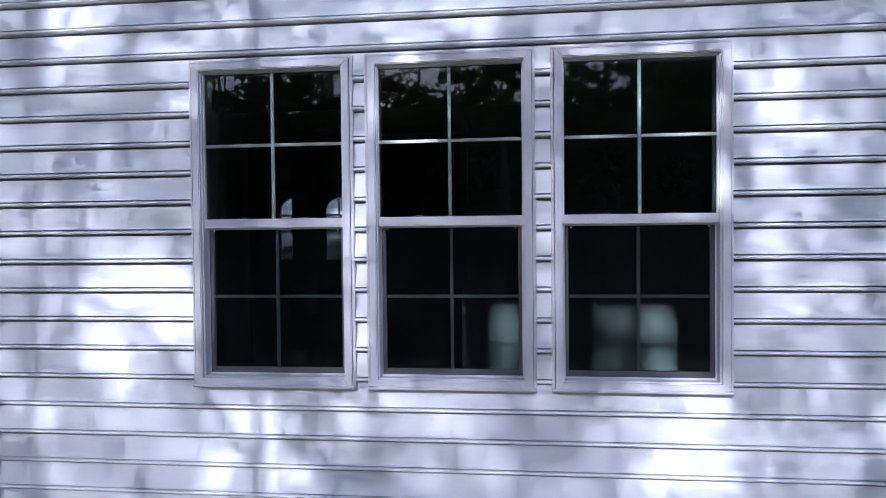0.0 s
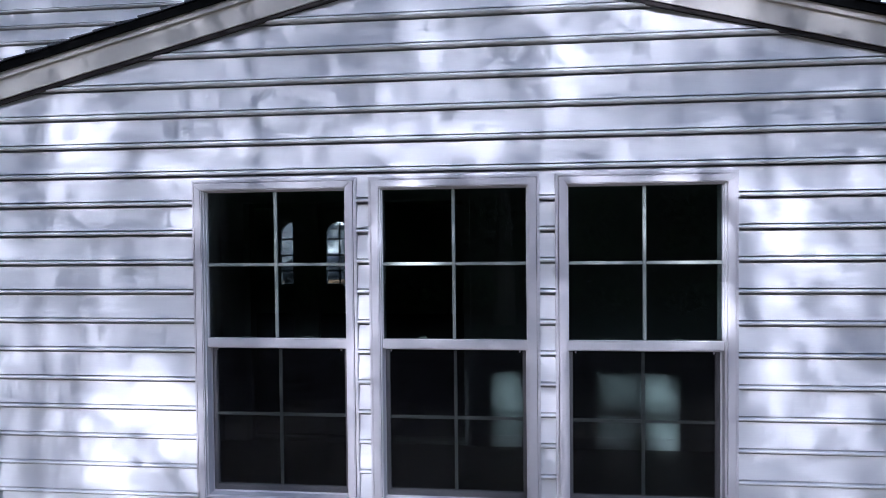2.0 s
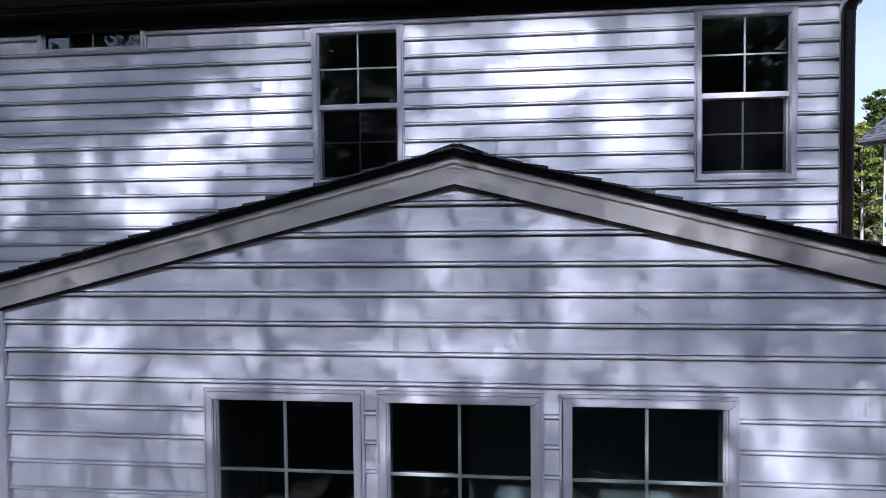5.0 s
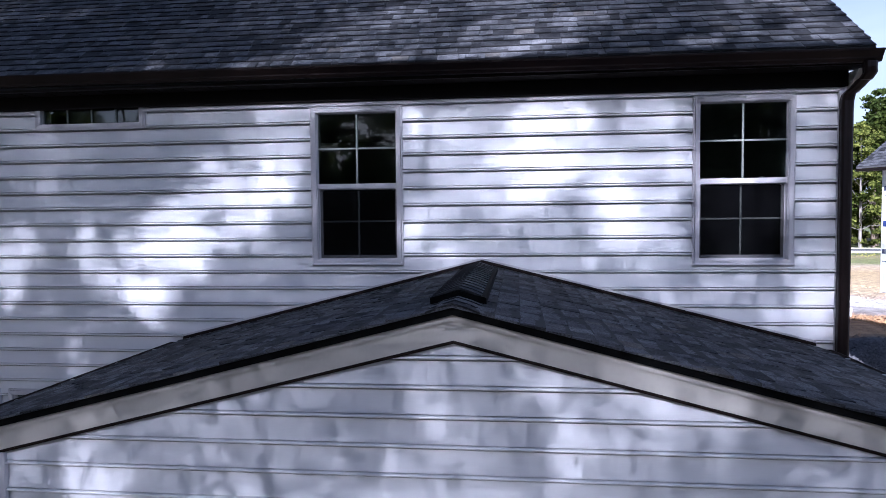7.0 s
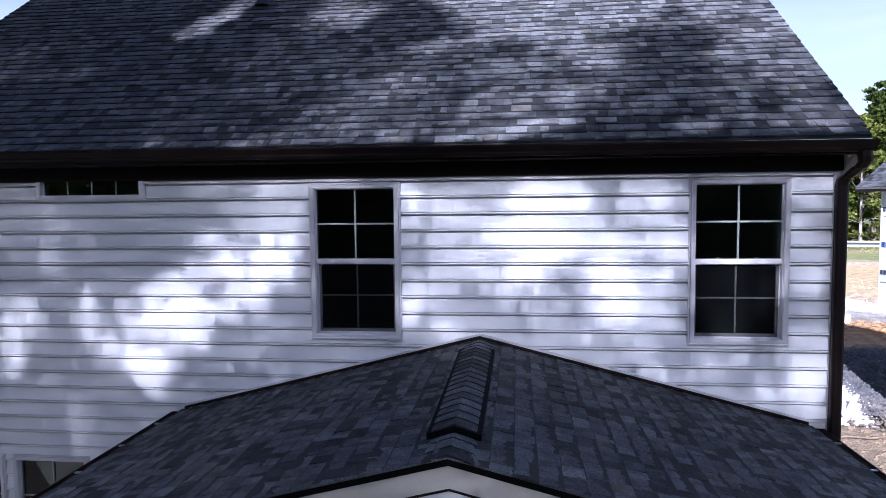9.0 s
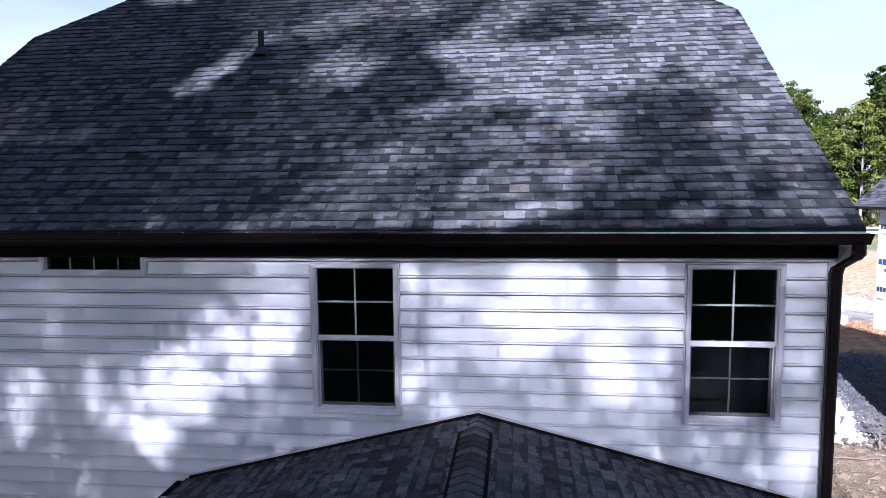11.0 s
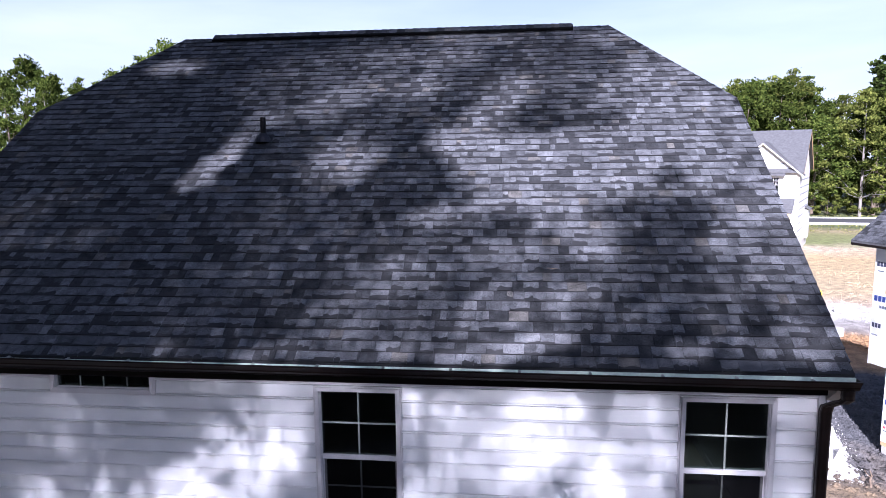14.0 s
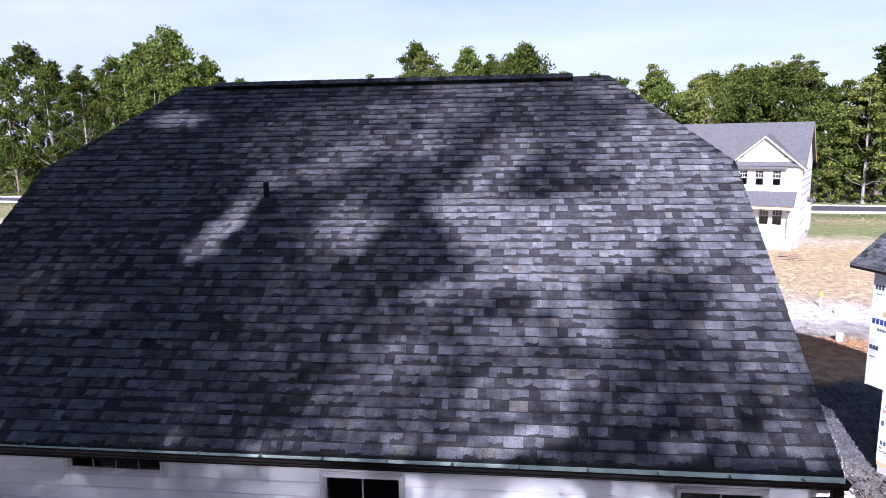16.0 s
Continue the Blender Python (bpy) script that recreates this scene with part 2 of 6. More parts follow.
GRAVEL = material("crushed_stone", (0.52, 0.50, 0.48), 0.9, spread=0.35, scale=6, fine=30, bump=0.02)
ASPHALT = material("asphalt", (0.055, 0.055, 0.058), 0.9, spread=0.15, scale=0.6, fine=12, bump=0.003)
CONCRETE = material("concrete", (0.48, 0.46, 0.43), 0.9, spread=0.12, scale=1.2, fine=20)
WRAP = material("white_house_wrap", (0.70, 0.705, 0.71), 0.4, spread=0.03, scale=1.2, fine=9, bump=0.01)
INK = material("dark_print", (0.05, 0.055, 0.09), 0.5)
INK_BLUE = material("blue_print", (0.035, 0.06, 0.22), 0.5)
INK_RED = material("red_print", (0.45, 0.05, 0.07), 0.5)
INK_GOLD = material("gold_print", (0.5, 0.38, 0.16), 0.5)
INK_GREY = material("grey_print", (0.12, 0.14, 0.18), 0.5)
LUMBER = material("raw_lumber", (0.50, 0.33, 0.17), 0.75, spread=0.2, scale=3, fine=40)
FAR_ROOF = material("distant_shingles", (0.088, 0.088, 0.092), 0.85, spread=0.35, scale=5, fine=18)
BARK = material("bark", (0.15, 0.115, 0.085), 0.95, spread=0.4, scale=5, fine=30, bump=0.02, stretch=(1, 1, 0.25))
PALE_BARK = material("pale_bark", (0.21, 0.19, 0.165), 0.9, spread=0.3, scale=3, fine=20, bump=0.01, stretch=(1, 1, 0.4))
LEAF = leaf_material("green_leaves", (0.022, 0.040, 0.009), (0.115, 0.145, 0.030))
LEAF_OLIVE = leaf_material("olive_leaves", (0.040, 0.058, 0.013), (0.175, 0.19, 0.045))
NEEDLE = leaf_material("pine_needles", (0.03, 0.05, 0.014), (0.10, 0.135, 0.035), 0.2)
CANOPY = leaf_material("forest_leaves", (0.02, 0.042, 0.012), (0.05, 0.085, 0.02), 0.1)
YELLOW = material("yellow_paint", (0.75, 0.68, 0.03), 0.5)
WHITE_PLASTIC = material("white_plastic", (0.75, 0.75, 0.74), 0.45, spread=0.05)
STICK = material("grey_wood", (0.22, 0.16, 0.11), 0.85, spread=0.3, scale=6)
CAR_PAINT = material("grey_car_paint", (0.16, 0.17, 0.19), 0.25, metal=0.5)
TYRE = material("tyre_rubber", (0.02, 0.02, 0.02), 0.8)
GRASS = leaf_material("dry_grass", (0.12, 0.13, 0.03), (0.3, 0.28, 0.1), 0.3)


# ---- building blocks ----
def place(name, bm, mat, parent=None, label=""):
    mesh = bpy.data.meshes.new(name)
    bm.to_mesh(mesh)
    bm.free()
    mesh.materials.append(mat)
    ob = new(name, mesh)
    if parent is not None:
        ob.parent = parent
    return tagged(ob, label)


def part(name, bm, mat, parent, label=""):
    return place(name, bm, mat, parent, label)


def raw(name, verts, faces, mat, parent=None, label=""):
    mesh = bpy.data.meshes.new(name)
    mesh.from_pydata(verts, [], faces)
    mesh.materials.append(mat)
    ob = new(name, mesh)
    if parent is not None:
        ob.parent = parent
    return tagged(ob, label)


def thing(name, label, category, group="", kind="", at=None):
    ob = new(name)
    ob.empty_display_size = 0.2
    if at is not None:
        ob.matrix_basis = at
    return tagged(ob, label, category, group, kind)


def add_box(bm, x0, x1, y0, y1, z0, z1, bevel=0.0):
    vs = [bm.verts.new((x, y, z)) for x in (x0, x1) for y in (y0, y1) for z in (z0, z1)]
    fs = [bm.faces.new([vs[i] for i in f]) for f in ((0, 1, 3, 2), (4, 6, 7, 5), (0, 4, 5, 1), (2, 3, 7, 6), (0, 2, 6, 4), (1, 5, 7, 3))]
    if bevel:
        bmesh.ops.bevel(bm, geom=list({e for f in fs for e in f.edges}), offset=bevel, segments=1, affect="EDGES")
    return bm


def box(*a, bevel=0.0):
    return add_box(bmesh.new(), *a, bevel=bevel)


def add_prism(bm, outline, shift):
    """A closed outline of 3D points, pushed along shift."""
    shift = Vector(shift)
    a = [bm.verts.new(p) for p in outline]
    b = [bm.verts.new(Vector(p) + shift) for p in outline]
    bm.faces.new(a)
    bm.faces.new(b[::-1])
    for i in range(len(a)):
        j = (i + 1) % len(a)
        bm.faces.new((a[j], a[i], b[i], b[j]))
    bmesh.ops.recalc_face_normals(bm, faces=bm.faces[:])
    return bm


def prism(outline, shift):
    return add_prism(bmesh.new(), outline, shift)


def add_tube(bm, points, radii, sides=8, cap=True):
    """A round tube through points."""
    pts = [Vector(p) for p in points]
    rings = []
    for i, p in enumerate(pts):
        ahead = (pts[min(i + 1, len(pts) - 1)] - pts[max(i - 1, 0)]).normalized()
        side = ahead.cross(Vector((0.31, 0.95, 0.05)))
        side = side.normalized() if side.length > 1e-3 else Vector((1, 0, 0))
        up = side.cross(ahead)
        rings.append([bm.verts.new(p + radii[i] * (math.cos(a) * side + math.sin(a) * up)) for a in (2 * math.pi * k / sides for k in range(sides))])
    for a, b in zip(rings, rings[1:]):
        for k in range(sides):
            j = (k + 1) % sides
            bm.faces.new((a[k], a[j], b[j], b[k]))
    if cap:
        bm.faces.new(rings[0][::-1])
        bm.faces.new(rings[-1])
    return bm


def tube(points, radii, sides=8):
    return add_tube(bmesh.new(), points, radii, sides)


def wall_with_holes(bm, x0, x1, z0, z1, y0, y1, holes):
    """An upright slab along x with rectangular openings right through it."""
    xs = sorted({x0, x1, *(min(max(v, x0), x1) for h in holes for v in h[:2])})
    zs = sorted({z0, z1, *(min(max(v, z0), z1) for h in holes for v in h[2:])})
    for a, b in zip(xs, xs[1:]):
        for c, d in zip(zs, zs[1:]):
            mx, mz = (a + b) / 2, (c + d) / 2
            if not any(h[0] < mx < h[1] and h[2] < mz < h[3] for h in holes):
                add_box(bm, a, b, y0, y1, c, d)
    bmesh.ops.remove_doubles(bm, verts=bm.verts[:], dist=0.00001)
    return bm


# ---- ground and road ----
def build_ground():
    steps = [-400, -250, -150, -90, -60, -40] + list(range(-30, 41, 1)) + [46, 54, 62, 70, 80, 95, 120, 170, 250, 400, 700]
    verts, faces = [], []
    for y in steps:
        for x in steps:
            near = 1.0 if (x > 4.5 and 4 < y < 45) or (y > 15 and abs(x) < 60) else 0.15
            z = near * (0.16 * noise.noise((x * 0.33, y * 0.33, 0.0)) + 0.07 * noise.noise((x * 0.9, y * 0.9, 3.0)))
            if y > 60 - 0.16 * x:
                z *= 0.2
            verts.append((x, y, z - 0.06))
    n = len(steps)
    for j in range(n - 1):
        for i in range(n - 1):
            a = j * n + i
            faces.append((a, a + 1, a + n + 1, a + n))
    ob = raw("ground", verts, faces, GROUND)
    ob.data.shade_smooth()
    return tagged(ob, "bare building plot of churned soil, gravel and ochre clay", "ground", kind="structure")


build_ground()


def road_strip(name, mat, near, far, top, label, category):
    xs = [-300 + 20 * k for k in range(31)]
    bm = bmesh.new()
    for a, b in zip(xs, xs[1:]):
        out = [(x, 83.6 - 0.16 * x + d, 0.0) for x, d in ((a, near), (b, near), (b, far), (a, far))]
        add_prism(bm, [(p[0], p[1], -0.1) for p in out], (0, 0, 0.1 + top))
    return tagged(place(name, bm, mat), label, category, kind="structure")


road_strip("road", ASPHALT, -3.2, 3.4, 0.03, "dark asphalt street along the edge of the wood", "road")
road_strip("kerb_near", CONCRETE, -3.7, -3.2, 0.16, "pale concrete kerb along the street", "kerb")
road_strip("kerb_far", CONCRETE, 3.4, 3.9, 0.16, "pale concrete kerb on the wood side of the street", "kerb")


# ---- siding ----
PITCH = 0.170
LAP = [(PITCH + 0.014, -0.052), (PITCH - 0.011, -0.052), (PITCH - 0.012, -0.011), (0.0275, 0.0150), (0.0268, -0.046), (0.0202, -0.047), (0.0196, 0.016), (0.016, 0.0230), (0.010, 0.0250),
       (0.005, 0.0230), (0.001, 0.0160), (0.0, -0.051)]


def lap_between(za, zb):
    """The course's profile (height, proudness), cut to a stretch of its height."""
    out = []
    for (h0, d0), (h1, d1) in zip(LAP, LAP[1:]):
        hi, lo = min(h0, zb), max(h1, za)
        if hi < lo or h0 == h1:
            continue
        f = lambda h: d0 + (d1 - d0) * (h0 - h) / (h0 - h1)
        for h in (hi, lo):
            if not out or abs(out[-1][0] - h) > 1e-6 or abs(out[-1][1] - f(h)) > 1e-6:
                out.append((h, f(h)))
    return out


def siding(wall, y, z_first, z_last, reach, holes, seams, seed, pitch=PITCH):
    """Beaded lap siding on a wall that faces -y. reach(z): the wall's x limits; seams: where panels of a course overlap."""
    rng = random.Random(seed)
    z0 = z_first
    k = 0
    while z0 < z_last:
        marks = sorted(s for kk, s in seams if kk == k)
        cuts = sorted({0.0, PITCH + 0.014, *(h[i] - z0 for h in holes for i in (2, 3) if 0.004 < h[i] - z0 < PITCH)})
        panels = {}
        for ca, cb in zip(cuts, cuts[1:]):
            mid = z0 + (ca + cb) / 2
            lo, hi = reach(mid)
            if hi - lo < 0.03:
                continue
            spans = [(lo, hi)]
            for h in holes:
                if h[2] < mid < h[3]:
                    spans = [s for a, b in spans for s in ((a, min(b, h[0])), (max(a, h[1]), b)) if s[1] - s[0] > 0.004]
            for s in marks:
                spans = [t for a, b in spans for t in (((a, s), (s - 0.02, b)) if a < s < b else ((a, b),))]
            prof = lap_between(ca, min(cb, z_last + 0.02 - z0))
            if len(prof) < 2:
                continue
            for a, b in spans:
                which = sum(1 for s in marks if (a + b) / 2 > s)
                bm = panels.setdefault(which, bmesh.new())
                lift = 0.003 * which
                rows = []
                for h, d in prof:
                    lo_h, hi_h = reach(z0 + h)
                    aa = max(a, lo_h) if abs(a - lo) < 1e-6 else a
                    bb = min(b, hi_h) if abs(b - hi) < 1e-6 else b
                    if abs(a - lo) < 1e-6:
                        aa = lo_h
                    if abs(b - hi) < 1e-6:
                        bb = hi_h
                    if bb < aa:
                        aa = bb = (aa + bb) / 2
                    parts = max(1, int((bb - aa) / 0.6))
                    rows.append([bm.verts.new((aa + (bb - aa) * i / parts, y - d - lift - 0.0012 * noise.noise((aa + (bb - aa) * i / parts, z0 * 3, seed)), z0 + h)) for i in range(parts + 1)] if not rows else
                                [bm.verts.new((aa + (bb - aa) * i / (len(rows[0]) - 1), y - d - lift - 0.0012 * noise.noise((aa + (bb - aa) * i / (len(rows[0]) - 1), z0 * 3, seed)), z0 + h)) for i in range(len(rows[0]))])
                for r, s in zip(rows, rows[1:]):
                    for i in range(len(r) - 1):
                        bm.faces.new((r[i], s[i], s[i + 1], r[i + 1]))
        for bm in panels.values():
            bmesh.ops.remove_doubles(bm, verts=bm.verts[:], dist=0.0002)
            part("siding_panel", bm, VINYL, wall)
        z0 += pitch
        k += 1


# ---- windows ----
def bar_frame(x0, x1, z0, z1, y_front, y_back, wide, bevel=0.003, low=None):
    """Four mitred bars round an opening."""
    bm = bmesh.new()
    low = wide if low is None else low
    o = [(x0, z0), (x1, z0), (x1, z1), (x0, z1)]
    i = [(x0 + wide, z0 + low), (x1 - wide, z0 + low), (x1 - wide, z1 - wide), (x0 + wide, z1 - wide)]
    for k in range(4):
        j = (k + 1) % 4
        add_prism(bm, [(o[k][0], y_front, o[k][1]), (o[j][0], y_front, o[j][1]), (i[j][0], y_front, i[j][1]), (i[k][0], y_front, i[k][1])], (0, y_back - y_front, 0))
    if bevel:
        flat = [e for e in bm.edges if all(abs(v.co.y - y_front) < 1e-5 for v in e.verts)]
        bmesh.ops.bevel(bm, geom=flat, offset=bevel, segments=2, affect="EDGES")
    return bm


def add_latches(window, x0, x1, z, y):
    for x in (x0 + 0.28 * (x1 - x0), x0 + 0.72 * (x1 - x0)):
        bm = box(x - 0.024, x + 0.024, y - 0.012, y + 0.014, z, z + 0.008, bevel=0.003)
        add_box(bm, x - 0.010, x + 0.018, y - 0.008, y + 0.006, z + 0.008, z + 0.016, bevel=0.002)
        part("sash_lock", bm, MUNTIN, window, "small white sash lock")


def double_hung(number, x0, x1, z0, z1, y, label):
    """A double-hung window with a picture-frame casing, two sashes with a cross of muntins each, and a half screen."""
    win = thing("window_%d" % number, label, "window", kind="structure", at=pose(0, 0, 0))
    zm = z0 + (z1 - z0) * 0.506
    part("casing", bar_frame(x0, x1, z0, z1, y - 0.030, y + 0.02, 0.016, 0.004), TRIM, win)
    part("brickmould", bar_frame(x0 + 0.019, x1 - 0.019, z0 + 0.019, z1 - 0.019, y - 0.041, y + 0.03, 0.041, 0.005), TRIM, win)
    part("inner_stop", bar_frame(x0 + 0.056, x1 - 0.056, z0 + 0.056, z1 - 0.056, y - 0.018, y + 0.12, 0.012, 0.002), TRIM, win)
    part("sill_nose", box(x0 + 0.004, x1 - 0.004, y - 0.055, y + 0.01, z0 + 0.010, z0 + 0.026, bevel=0.004), TRIM, win)
    ax, bx = x0 + 0.066, x1 - 0.066
    # upper sash, in the outer track
    up = part("upper_sash", bar_frame(ax, bx, zm - 0.030, z1 - 0.064, y + 0.000, y + 0.035, 0.007, 0.002, low=0.052), TRIM, win)
    mid, zu = (ax + bx) / 2, (zm + 0.022 + z1 - 0.064) / 2
    cross = bmesh.new()
    add_box(cross, mid - 0.009, mid + 0.009, y + 0.008, y + 0.022, zm + 0.022, z1 - 0.071, bevel=0.002)
    add_box(cross, ax + 0.007, mid - 0.0092, y + 0.009, y + 0.021, zu - 0.009, zu + 0.009, bevel=0.002)
    add_box(cross, mid + 0.0092, bx - 0.007, y + 0.009, y + 0.021, zu - 0.009, zu + 0.009, bevel=0.002)
    part("muntins", cross, MUNTIN, up)
    part("pane", box(ax + 0.004, bx - 0.004, y + 0.0225, y + 0.0265, zm + 0.015, z1 - 0.066), GLASS, up)
    # lower sash, in the inner track, behind the screen
    low = part("lower_sash", bar_frame(ax, bx, z0 + 0.064, zm + 0.015, y + 0.048, y + 0.085, 0.030, 0.003, low=0.044), TRIM, win)
    zl = (z0 + 0.108 + zm - 0.015) / 2
    cross = bmesh.new()
    add_box(cross, mid - 0.009, mid + 0.009, y + 0.056, y + 0.068, z0 + 0.105, zm - 0.012, bevel=0.002)
    add_box(cross, ax + 0.028, mid - 0.0092, y + 0.057, y + 0.067, zl - 0.009, zl + 0.009, bevel=0.002)
    add_box(cross, mid + 0.0092, bx - 0.028, y + 0.057, y + 0.067, zl - 0.009, zl + 0.009, bevel=0.002)
    part("muntins", cross, MUNTIN, low)
    part("pane", box(ax + 0.02, bx - 0.02, y + 0.069, y + 0.073, z0 + 0.09, zm - 0.005), GLASS, low)
    scr = part("insect_screen", box(ax + 0.006, bx - 0.006, y + 0.0405, y + 0.0415, z0 + 0.075, zm - 0.034), SCREEN, win, "dark insect mesh over the lower sash")
    part("screen_frame", bar_frame(ax + 0.001, bx - 0.001, z0 + 0.069, zm - 0.031, y + 0.037, y + 0.045, 0.010, 0.0), TRIM, scr)
    add_latches(win, ax, bx, zm + 0.022, y + 0.036)
    for x in (ax + 0.045, bx - 0.045):
        part("screen_clip", box(x - 0.004, x + 0.004, y + 0.030, y + 0.037, zm - 0.052, zm - 0.034, bevel=0.001), TRIM, scr)
    return win


FRONT_WINDOWS = [(-1.494, -0.533, 0.70, 2.586), (-0.464, 0.482, 0.70, 2.586), (0.565, 1.519, 0.70, 2.586)]
REAR_WINDOWS = [(-1.783, -0.813, 3.935, 5.585), (2.070, 3.025, 3.925, 5.585)]
LOW_WINDOWS = [(-6.36, -5.43, 0.68, 2.56), (-5.33, -4.40, 0.68, 2.56)]
SLIM = (-4.87, -3.60, 5.418, 5.78)


def shrink(r, d):
    return (r[0] + d, r[1] - d, r[2] + d, r[3] - d)


# ---- sunroom shell ----
W2, APEX, FALL = 2.842, 3.80, 0.2555
front = tagged(place("wall_sunroom_front", wall_with_holes(bmesh.new(), -W2, W2, 0.0, 3.02, 0.058, 0.14, [shrink(r, 0.05) for r in FRONT_WINDOWS]), CORE),
               "gable wall of the sunroom clad in white beaded vinyl siding", "wall", kind="structure")
part("gable_core", prism([(-W2, 0.058, 3.02), (W2, 0.058, 3.02), (W2, 0.058, 3.06), (0, 0.058, 3.76), (-W2, 0.058, 3.06)], (0, 0.09, 0)), CORE, front)
siding(front, 0.0, 2.447 - 15 * PITCH, 3.80, lambda z: (-min(W2 - 0.045, (APEX - z) / FALL), min(W2 - 0.045, (APEX - z) / FALL)), [shrink(r, 0.006) for r in FRONT_WINDOWS],
       [(16, 1.62), (15, 0.62), (16, -1.9), (17, 1.05), (18, 0.62), (19, 0.05), (17, -2.1), (20, 1.28), (14, 1.98), (6, 2.0), (3, 1.85), (2, 2.3), (1, -1.2), (4, -2.1), (9, -2.4), (12, 2.2)], 3)
for x in (-W2, W2):
    s = 1 if x > 0 else -1
    bm = box(min(x, x - s * 0.085), max(x, x - s * 0.085), -0.034, 0.0, 0.0, 3.04, bevel=0.004)
    add_box(bm, min(x + s * 0.016, x), max(x + s * 0.016, x), -0.034, 0.07, 0.0, 3.04, bevel=0.004)
    tagged(place("corner_trim", bm, TRIM), "white vinyl corner post on the sunroom", "trim", kind="structure")
for i, r in enumerate(FRONT_WINDOWS):
    double_hung(i + 1, *r, 0.0, "white double-hung sunroom window with four panes a sash")
tagged(place("foundation", box(-W2 + 0.03, W2 - 0.03, 0.03, 3.0, -0.3, 0.05), BLOCK), "grey block foundation under the sunroom", "foundation", kind="structure")
for s in (-1, 1):
    bm = box(min(s * W2, s * (W2 - 0.14)), max(s * W2, s * (W2 - 0.14)), 0.14, 3.085, 0.0, 3.03)
    tagged(place("wall_sunroom_side", bm, VINYL), "side wall of the sunroom in white vinyl", "wall", kind="structure")

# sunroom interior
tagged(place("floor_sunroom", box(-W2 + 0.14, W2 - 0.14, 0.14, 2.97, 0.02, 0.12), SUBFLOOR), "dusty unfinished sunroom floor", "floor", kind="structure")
tagged(place("ceiling_sunroom", box(-W2 + 0.14, W2 - 0.14, 0.14, 2.97, 2.86, 2.92), CEIL), "plain painted sunroom ceiling", "ceiling", kind="structure")
tagged(place("wall_sunroom_back", wall_with_holes(bmesh.new(), -W2 + 0.14, W2 - 0.14, 0.12, 2.86, 2.96, 3.09, [(-2.45, -0.17, 0.0, 2.6)]), DRYWALL),
       "painted inner wall with a wide cased opening to the house", "wall", kind="structure")
tagged(place("baseboard", box(-0.08, W2 - 0.14, 2.945, 2.96, 0.12, 0.235, bevel=0.004), TRIM), "white baseboard along the sunroom wall", "baseboard", kind="structure")
bm = box(-0.17, -0.10, 2.94, 2.96, 0.12, 2.67, bevel=0.003)
add_box(bm, -2.52, -2.45, 2.94, 2.96, 0.12, 2.67, bevel=0.003)
add_box(bm, -2.45, -0.17, 2.94, 2.96, 2.60, 2.67, bevel=0.003)
tagged(place("trim", bm, TRIM), "white casing round the opening into the house", "trim", kind="structure")

# ---- main house shell ----
HX0, HX1, HY0, HY1, HTOP = -7.15, 3.46, 3.09, 13.9, 5.72
holes = [shrink(r, 0.05) for r in REAR_WINDOWS + LOW_WINDOWS + [SLIM]] + [(-2.45, -0.17, 0.1, 2.6)]
rear = tagged(place("wall_house_rear", wall_with_holes(bmesh.new(), HX0, HX1, 0.0, HTOP, HY0 + 0.058, HY0 + 0.15, holes), CORE),
              "rear wall of the house clad in white beaded vinyl siding", "wall", kind="structure")


def rear_reach(z):
    return (HX0 + 0.05, HX1 - 0.045)


roof_line = lambda x: 3.985 - 0.2525 * abs(x)
rear_holes = [shrink(r, 0.006) for r in REAR_WINDOWS + LOW_WINDOWS + [SLIM]]
siding(rear, HY0, 5.42 - 31 * 0.1728, 5.60, rear_reach, rear_holes + [(-W2 + 0.02, W2 - 0.02, 0.0, 3.12)],
       [(24, -2.6), (26, 0.9), (28, -3.3), (22, 1.5), (29, 1.1), (30, -0.2), (20, -3.8), (27, -5.2), (21, -0.7), (23, -5.6), (25, 1.75), (18, -3.0)], 8, 0.1728)
bm = box(HX0 + 0.05, SLIM[0], HY0 - 0.026, HY0, 5.602, 5.634, bevel=0.004)
add_box(bm, SLIM[1], HX1 - 0.05, HY0 - 0.026, HY0, 5.602, 5.634, bevel=0.004)
tagged(place("frieze_trim", bm, TRIM), "white utility trim under the eaves", "trim", kind="structure")
bm = box(HX1 - 0.055, HX1, HY0 - 0.034, HY0, 0.0, 5.63, bevel=0.004)
add_box(bm, HX1, HX1 + 0.016, HY0 - 0.034, HY0 + 0.08, 0.0, HTOP, bevel=0.004)
tagged(place("corner_trim", bm, TRIM), "white vinyl corner post on the house", "trim", kind="structure")
for i, r in enumerate(REAR_WINDOWS):
    double_hung(4 + i, *r, HY0, "white double-hung upper window with four panes a sash")
for i, r in enumerate(LOW_WINDOWS):
    double_hung(6 + i, *r, HY0, "white double-hung ground-floor window beside the sunroom")


